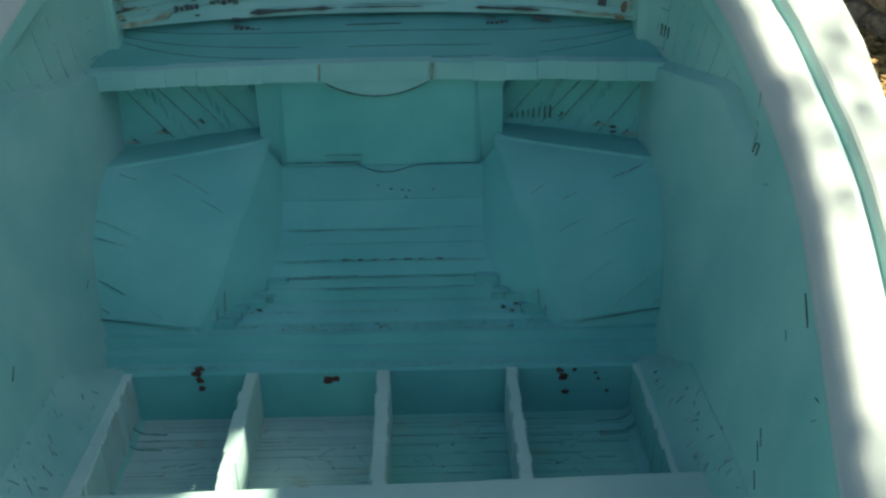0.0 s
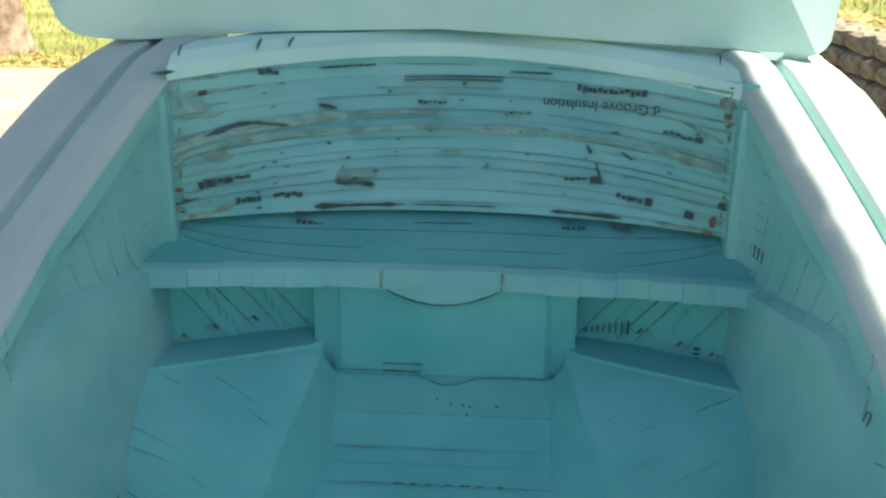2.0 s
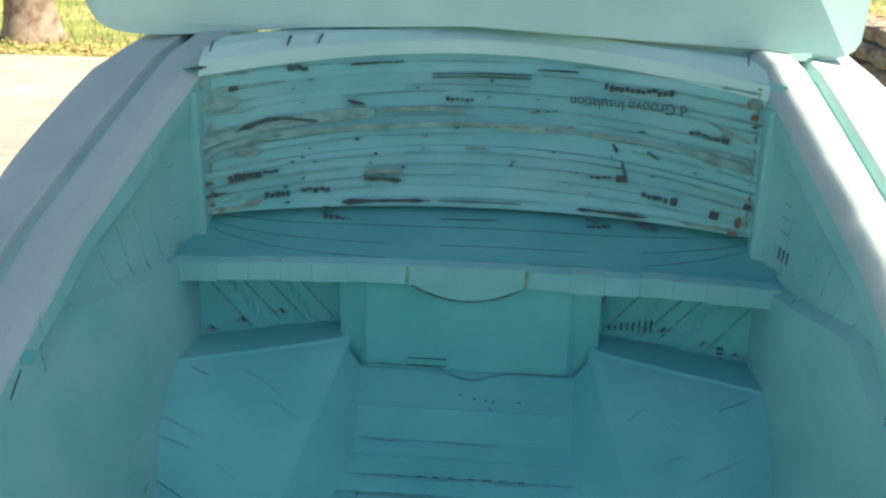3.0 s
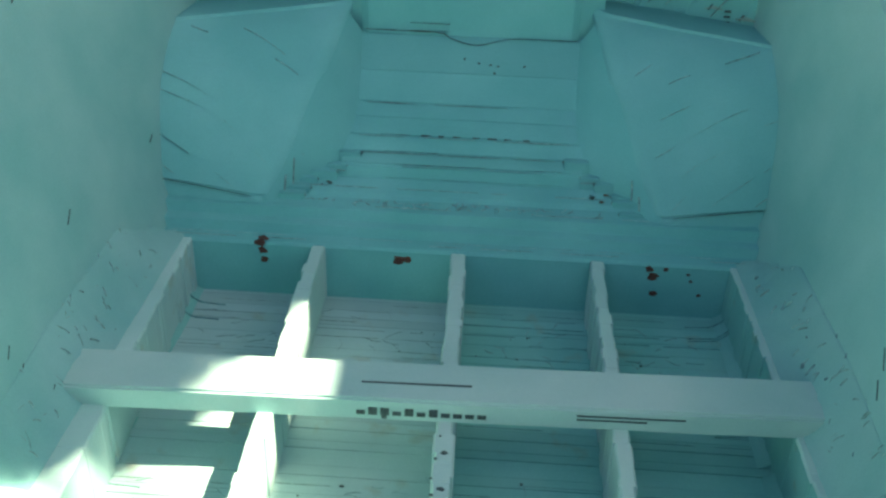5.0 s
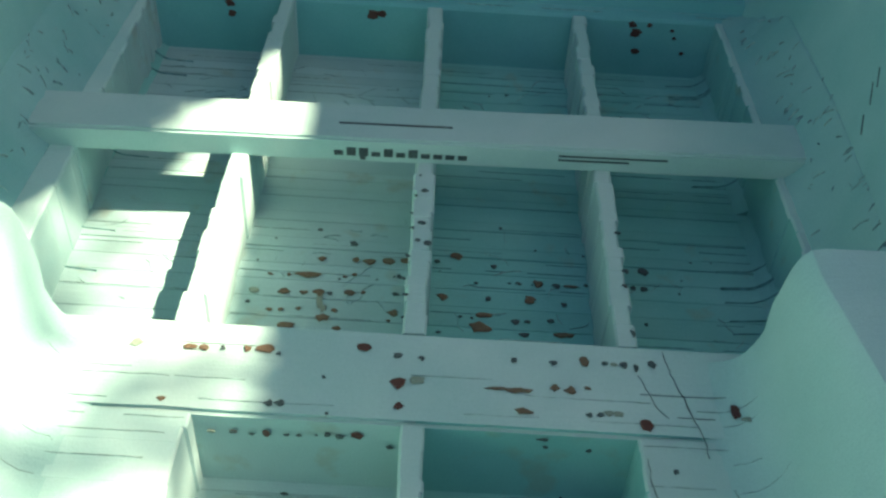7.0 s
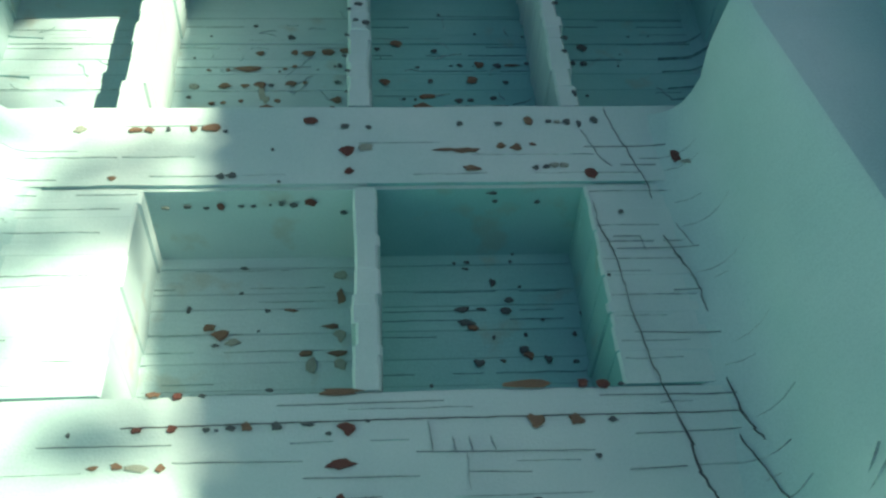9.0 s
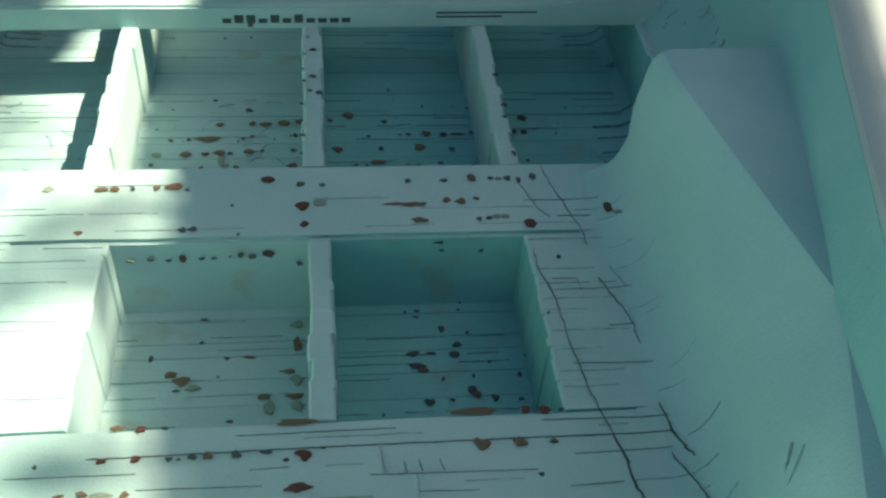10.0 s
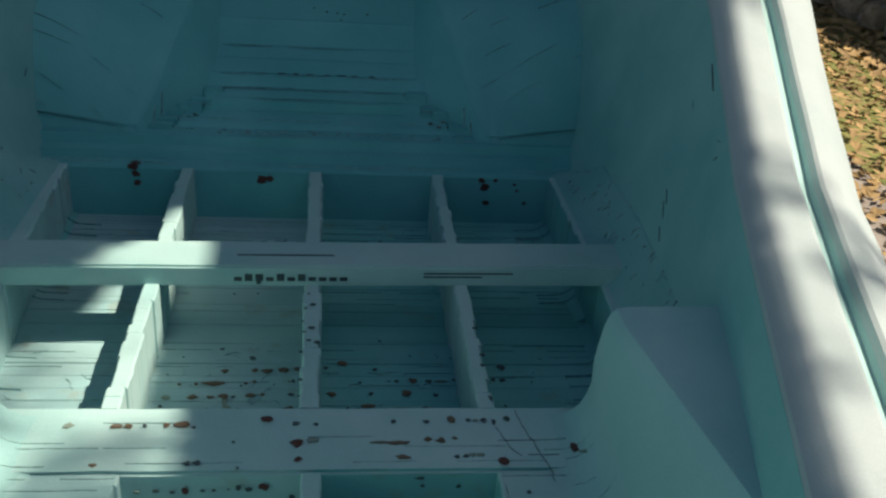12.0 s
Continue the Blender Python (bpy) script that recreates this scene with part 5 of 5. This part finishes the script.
REAR_DECK_LEFT = [(-0.007, -0.813, 0.022, 0.004, GLUE), (-0.069, -0.809, 0.004, 0.002, SEAM), (-0.129, -0.813, 0.003, 0.002, SEAM), (-0.172, -0.811, 0.0071, 0.0032, GLUE), (-0.151, -0.813, 0.005, 0.004, RED), (0.169, -0.809, 0.023, 0.005, GLUE),
    (0.217, -0.81, 0.006, 0.005, RED), (0.236, -0.81, 0.0061, 0.0051, RED), (0.252, -0.811, 0.003, 0.0022, SEAM), (0.077, -0.809, 0.002, 0.002, SEAM), (-0.182, -0.847, 0.0051, 0.003, RED), (-0.152, -0.847, 0.005, 0.0041, RED),
    (-0.122, -0.848, 0.004, 0.002, SEAM), (-0.113, -0.849, 0.002, 0.001, SEAM), (-0.101, -0.847, 0.004, 0.003, SEAM), (-0.088, -0.846, 0.0051, 0.0041, GLUE), (-0.062, -0.846, 0.005, 0.004, SEAM), (-0.034, -0.845, 0.006, 0.002, SEAM)]
REAR_DECK_RIGHT = [(0, -0.849, 0.007, 0.006, RED), (-0.015, -0.855, 0.003, 0.002, SEAM), (0.019, -0.844, 0.0022, 0.001, SEAM), (0.169, -0.847, 0.009, 0.0061, GLUE), (0.205, -0.847, 0.007, 0.0051, GLUE), (0.238, -0.848, 0.004, 0.003, SEAM),
    (0.22, -0.884, 0.0032, 0.002, SEAM), (-0.006, -0.885, 0.012, 0.005, RED), (-0.005, -0.919, 0.005, 0.006, RED), (0.161, -0.924, 0.005, 0.003, SEAM), (-0.022, -0.917, 0.002, 0.001, SEAM), (-0.213, -0.882, 0.0041, 0.002, GLUE),
    (-0.194, -0.881, 0.0051, 0.003, GLUE), (-0.177, -0.883, 0.0091, 0.004, TAN), (-0.157, -0.884, 0.004, 0.004, GLUE), (-0.239, -0.85, 0.002, 0.0022, SEAM), (0.264, -0.681, 0.002, 0.002, SEAM), (0.292, -0.593, 0.003, 0.0032, SEAM)]
for spots_, z in ((WELL_LEFT, D), (WELL_LEFT_NEAR, D), (WELL_RIGHT, D), (WELL_RIGHT_NEAR, D), (REAR_WELL_LEFT, D), (REAR_WELL_RIGHT, D), (REAR_WELL_RIGHT_NEAR, D),
                  (DIVIDER_TOP, -0.0015), (PLANK_LEFT, 0.001), (PLANK_RIGHT, 0.001), (REAR_DECK_LEFT, 0.0), (REAR_DECK_RIGHT, 0.0)):
    for x, y, w, h, mat in spots_:
        drop(x, y, z + (0.0012 if mat is TAN else 0.0018), w, mat, 0, h)
for x, z, w, h, mat in PLANK_FACE:
    drop(x, -0.5525, z, w, mat, 90, h)
drop(0.369, -0.511, 0.006, 0.006, RED, 0, 0.010)
drop(0.382, -0.524, 0.0095, 0.010, TAN, 0, 0.004)
for x, z, r in ((-0.38, -0.002, 0.011), (-0.378, -0.018, 0.009), (-0.375, -0.04, 0.009), (-0.112, -0.026, 0.013), (-0.095, -0.022, 0.010), (0.377, -0.03, 0.012), (0.368, -0.012, 0.008), (0.383, -0.066, 0.008), (0.40, -0.012, 0.006), (0.444, -0.02, 0.004), (0.45, -0.035, 0.004), (0.47, -0.066, 0.005)):
    drop(x, 0.4195, z, r, RED, 90)
drop(-0.378, 0.430, 0.0035, 0.011, RED)
for x, y, r in ((-0.345, 0.555, 0.006), (0.33, 0.548, 0.008), (0.30, 0.556, 0.006), (0.27, 0.56, 0.006)):
    drop(x, y, 0.062, r)
for k in range(9):
    drop(0.002 + rng.uniform(-0.011, 0.011), -0.39 + 0.034 * k + rng.uniform(-0.015, 0.015), 0.0012, rng.uniform(0.002, 0.0035), SEAM)
for k in range(40):
    drop(rng.uniform(-0.24, 0.5), rng.choice((0.09, 0.14, 0.19, 0.25, 0.31, -0.12, -0.17, -0.2)) + rng.uniform(-0.006, 0.006), D + 0.0014, rng.uniform(0.001, 0.0025), SEAM)
for x, z in ((0.02, 0.262), (0.045, 0.26), (0.06, 0.258), (0.053, 0.247), (0.115, 0.26), (-0.01, 0.268)):
    drop(x, 0.737 + (z - 0.243) / 0.061 * 0.057, z + 0.001, 0.003, SEAM, 45)

# ragged layer ends at the corners of the footwell
ends = []
for s_ in (1, -1):
    for x, y, z0, z1 in ((0.352, 0.520, 0.058, 0.10), (0.338, 0.538, 0.06, 0.125), (0.325, 0.560, 0.07, 0.13), (0.312, 0.585, 0.075, 0.14), (0.296, 0.622, 0.10, 0.19), (0.282, 0.655, 0.13, 0.22)):
        ends.append(ribbon([(s_ * x, y, z0), (s_ * (x - 0.002), y + 0.003, (z0 + z1) / 2), (s_ * (x - 0.004), y + 0.006, z1 * rng.uniform(0.85, 1))], [(-s_, -0.6, 0.2)] * 3, 0.0006, 0.003))
    for k in range(9):
        drop(s_ * rng.uniform(0.24, 0.37), rng.uniform(0.535, 0.57), 0.064 + rng.uniform(0, 0.01), rng.uniform(0.003, 0.008), rng.choice((GLUE, SEAM, SEAM)))
seams("layer_end", ends, SOFT, label="ragged dark layer ends")

# ---- leaf litter and grass ----
def scatter(n_, where, size, mat, name, label, upright):
    bm = bmesh.new()
    for _ in range(n_):
        p = where()
        m = Euler((rng.uniform(-0.5, 0.5), rng.uniform(-0.5, 0.5), rng.uniform(0, 6.3))).to_matrix()
        s_ = rng.uniform(0.6, 1.2) * size
        shape = ((-0.12, 0, 0), (0.12, 0, 0), (0.25, 0.3, 2.0)) if upright else ((-1, 0, 0.1), (0, -0.5, 0.2), (1, 0, 0.15), (0, 0.5, 0.25))
        bm.faces.new([bm.verts.new(p + m @ Vector(q) * s_) for q in shape])
    ob = part(name, bm, mat)
    return tagged(ob, label, "ground cover", kind="stuff")


def litter():
    t_ = rng.uniform(-0.3, 1.6)
    q = P0 + (P1 - P0) * t_ - outw * abs(rng.gauss(0, 0.45)) + outw * 0.1
    return Vector((q.x, q.y, GZ + 0.012))


def bank_top():
    q = P0 + (P1 - P0) * rng.uniform(-0.8, 1.6) + outw * rng.uniform(0.2, 0.8)
    return Vector((q.x, q.y, PZ + 0.05))


def bank_far():
    q = P0 + (P1 - P0) * rng.uniform(-1.2, 1.2) + outw * rng.uniform(0.7, 5)
    return Vector((q.x, q.y, PZ + 0.04))


scatter(5200, litter, 0.035, DRY, "leaf_litter", "dry brown leaves at the foot of the wall", False)
scatter(7000, lambda: Vector((rng.uniform(1.0, 3.0), rng.uniform(-0.5, 5.0), GZ + 0.012)), 0.03, DRY, "leaf_litter", "dry yellow-brown leaves strewn beside the driveway", False)
scatter(2600, bank_top, 0.035, DRY, "leaf_litter", "dry straw and leaves along the top of the bank", False)
scatter(9000, bank_far, 0.05, BLADE, "grass_tufts", "short sunlit grass on the bank", True)
scatter(9000, lambda: Vector((rng.uniform(-14, -2), rng.uniform(9.0, 20), GZ - 0.01)), 0.06, BLADE, "grass_tufts", "short grass beyond the driveway", True)
scatter(2500, lambda: Vector((rng.uniform(-12, -2), 8.75 + abs(rng.gauss(0, 0.7)), GZ + 0.0)), 0.04, DRY, "leaf_litter", "dry leaves along the edge of the driveway", False)
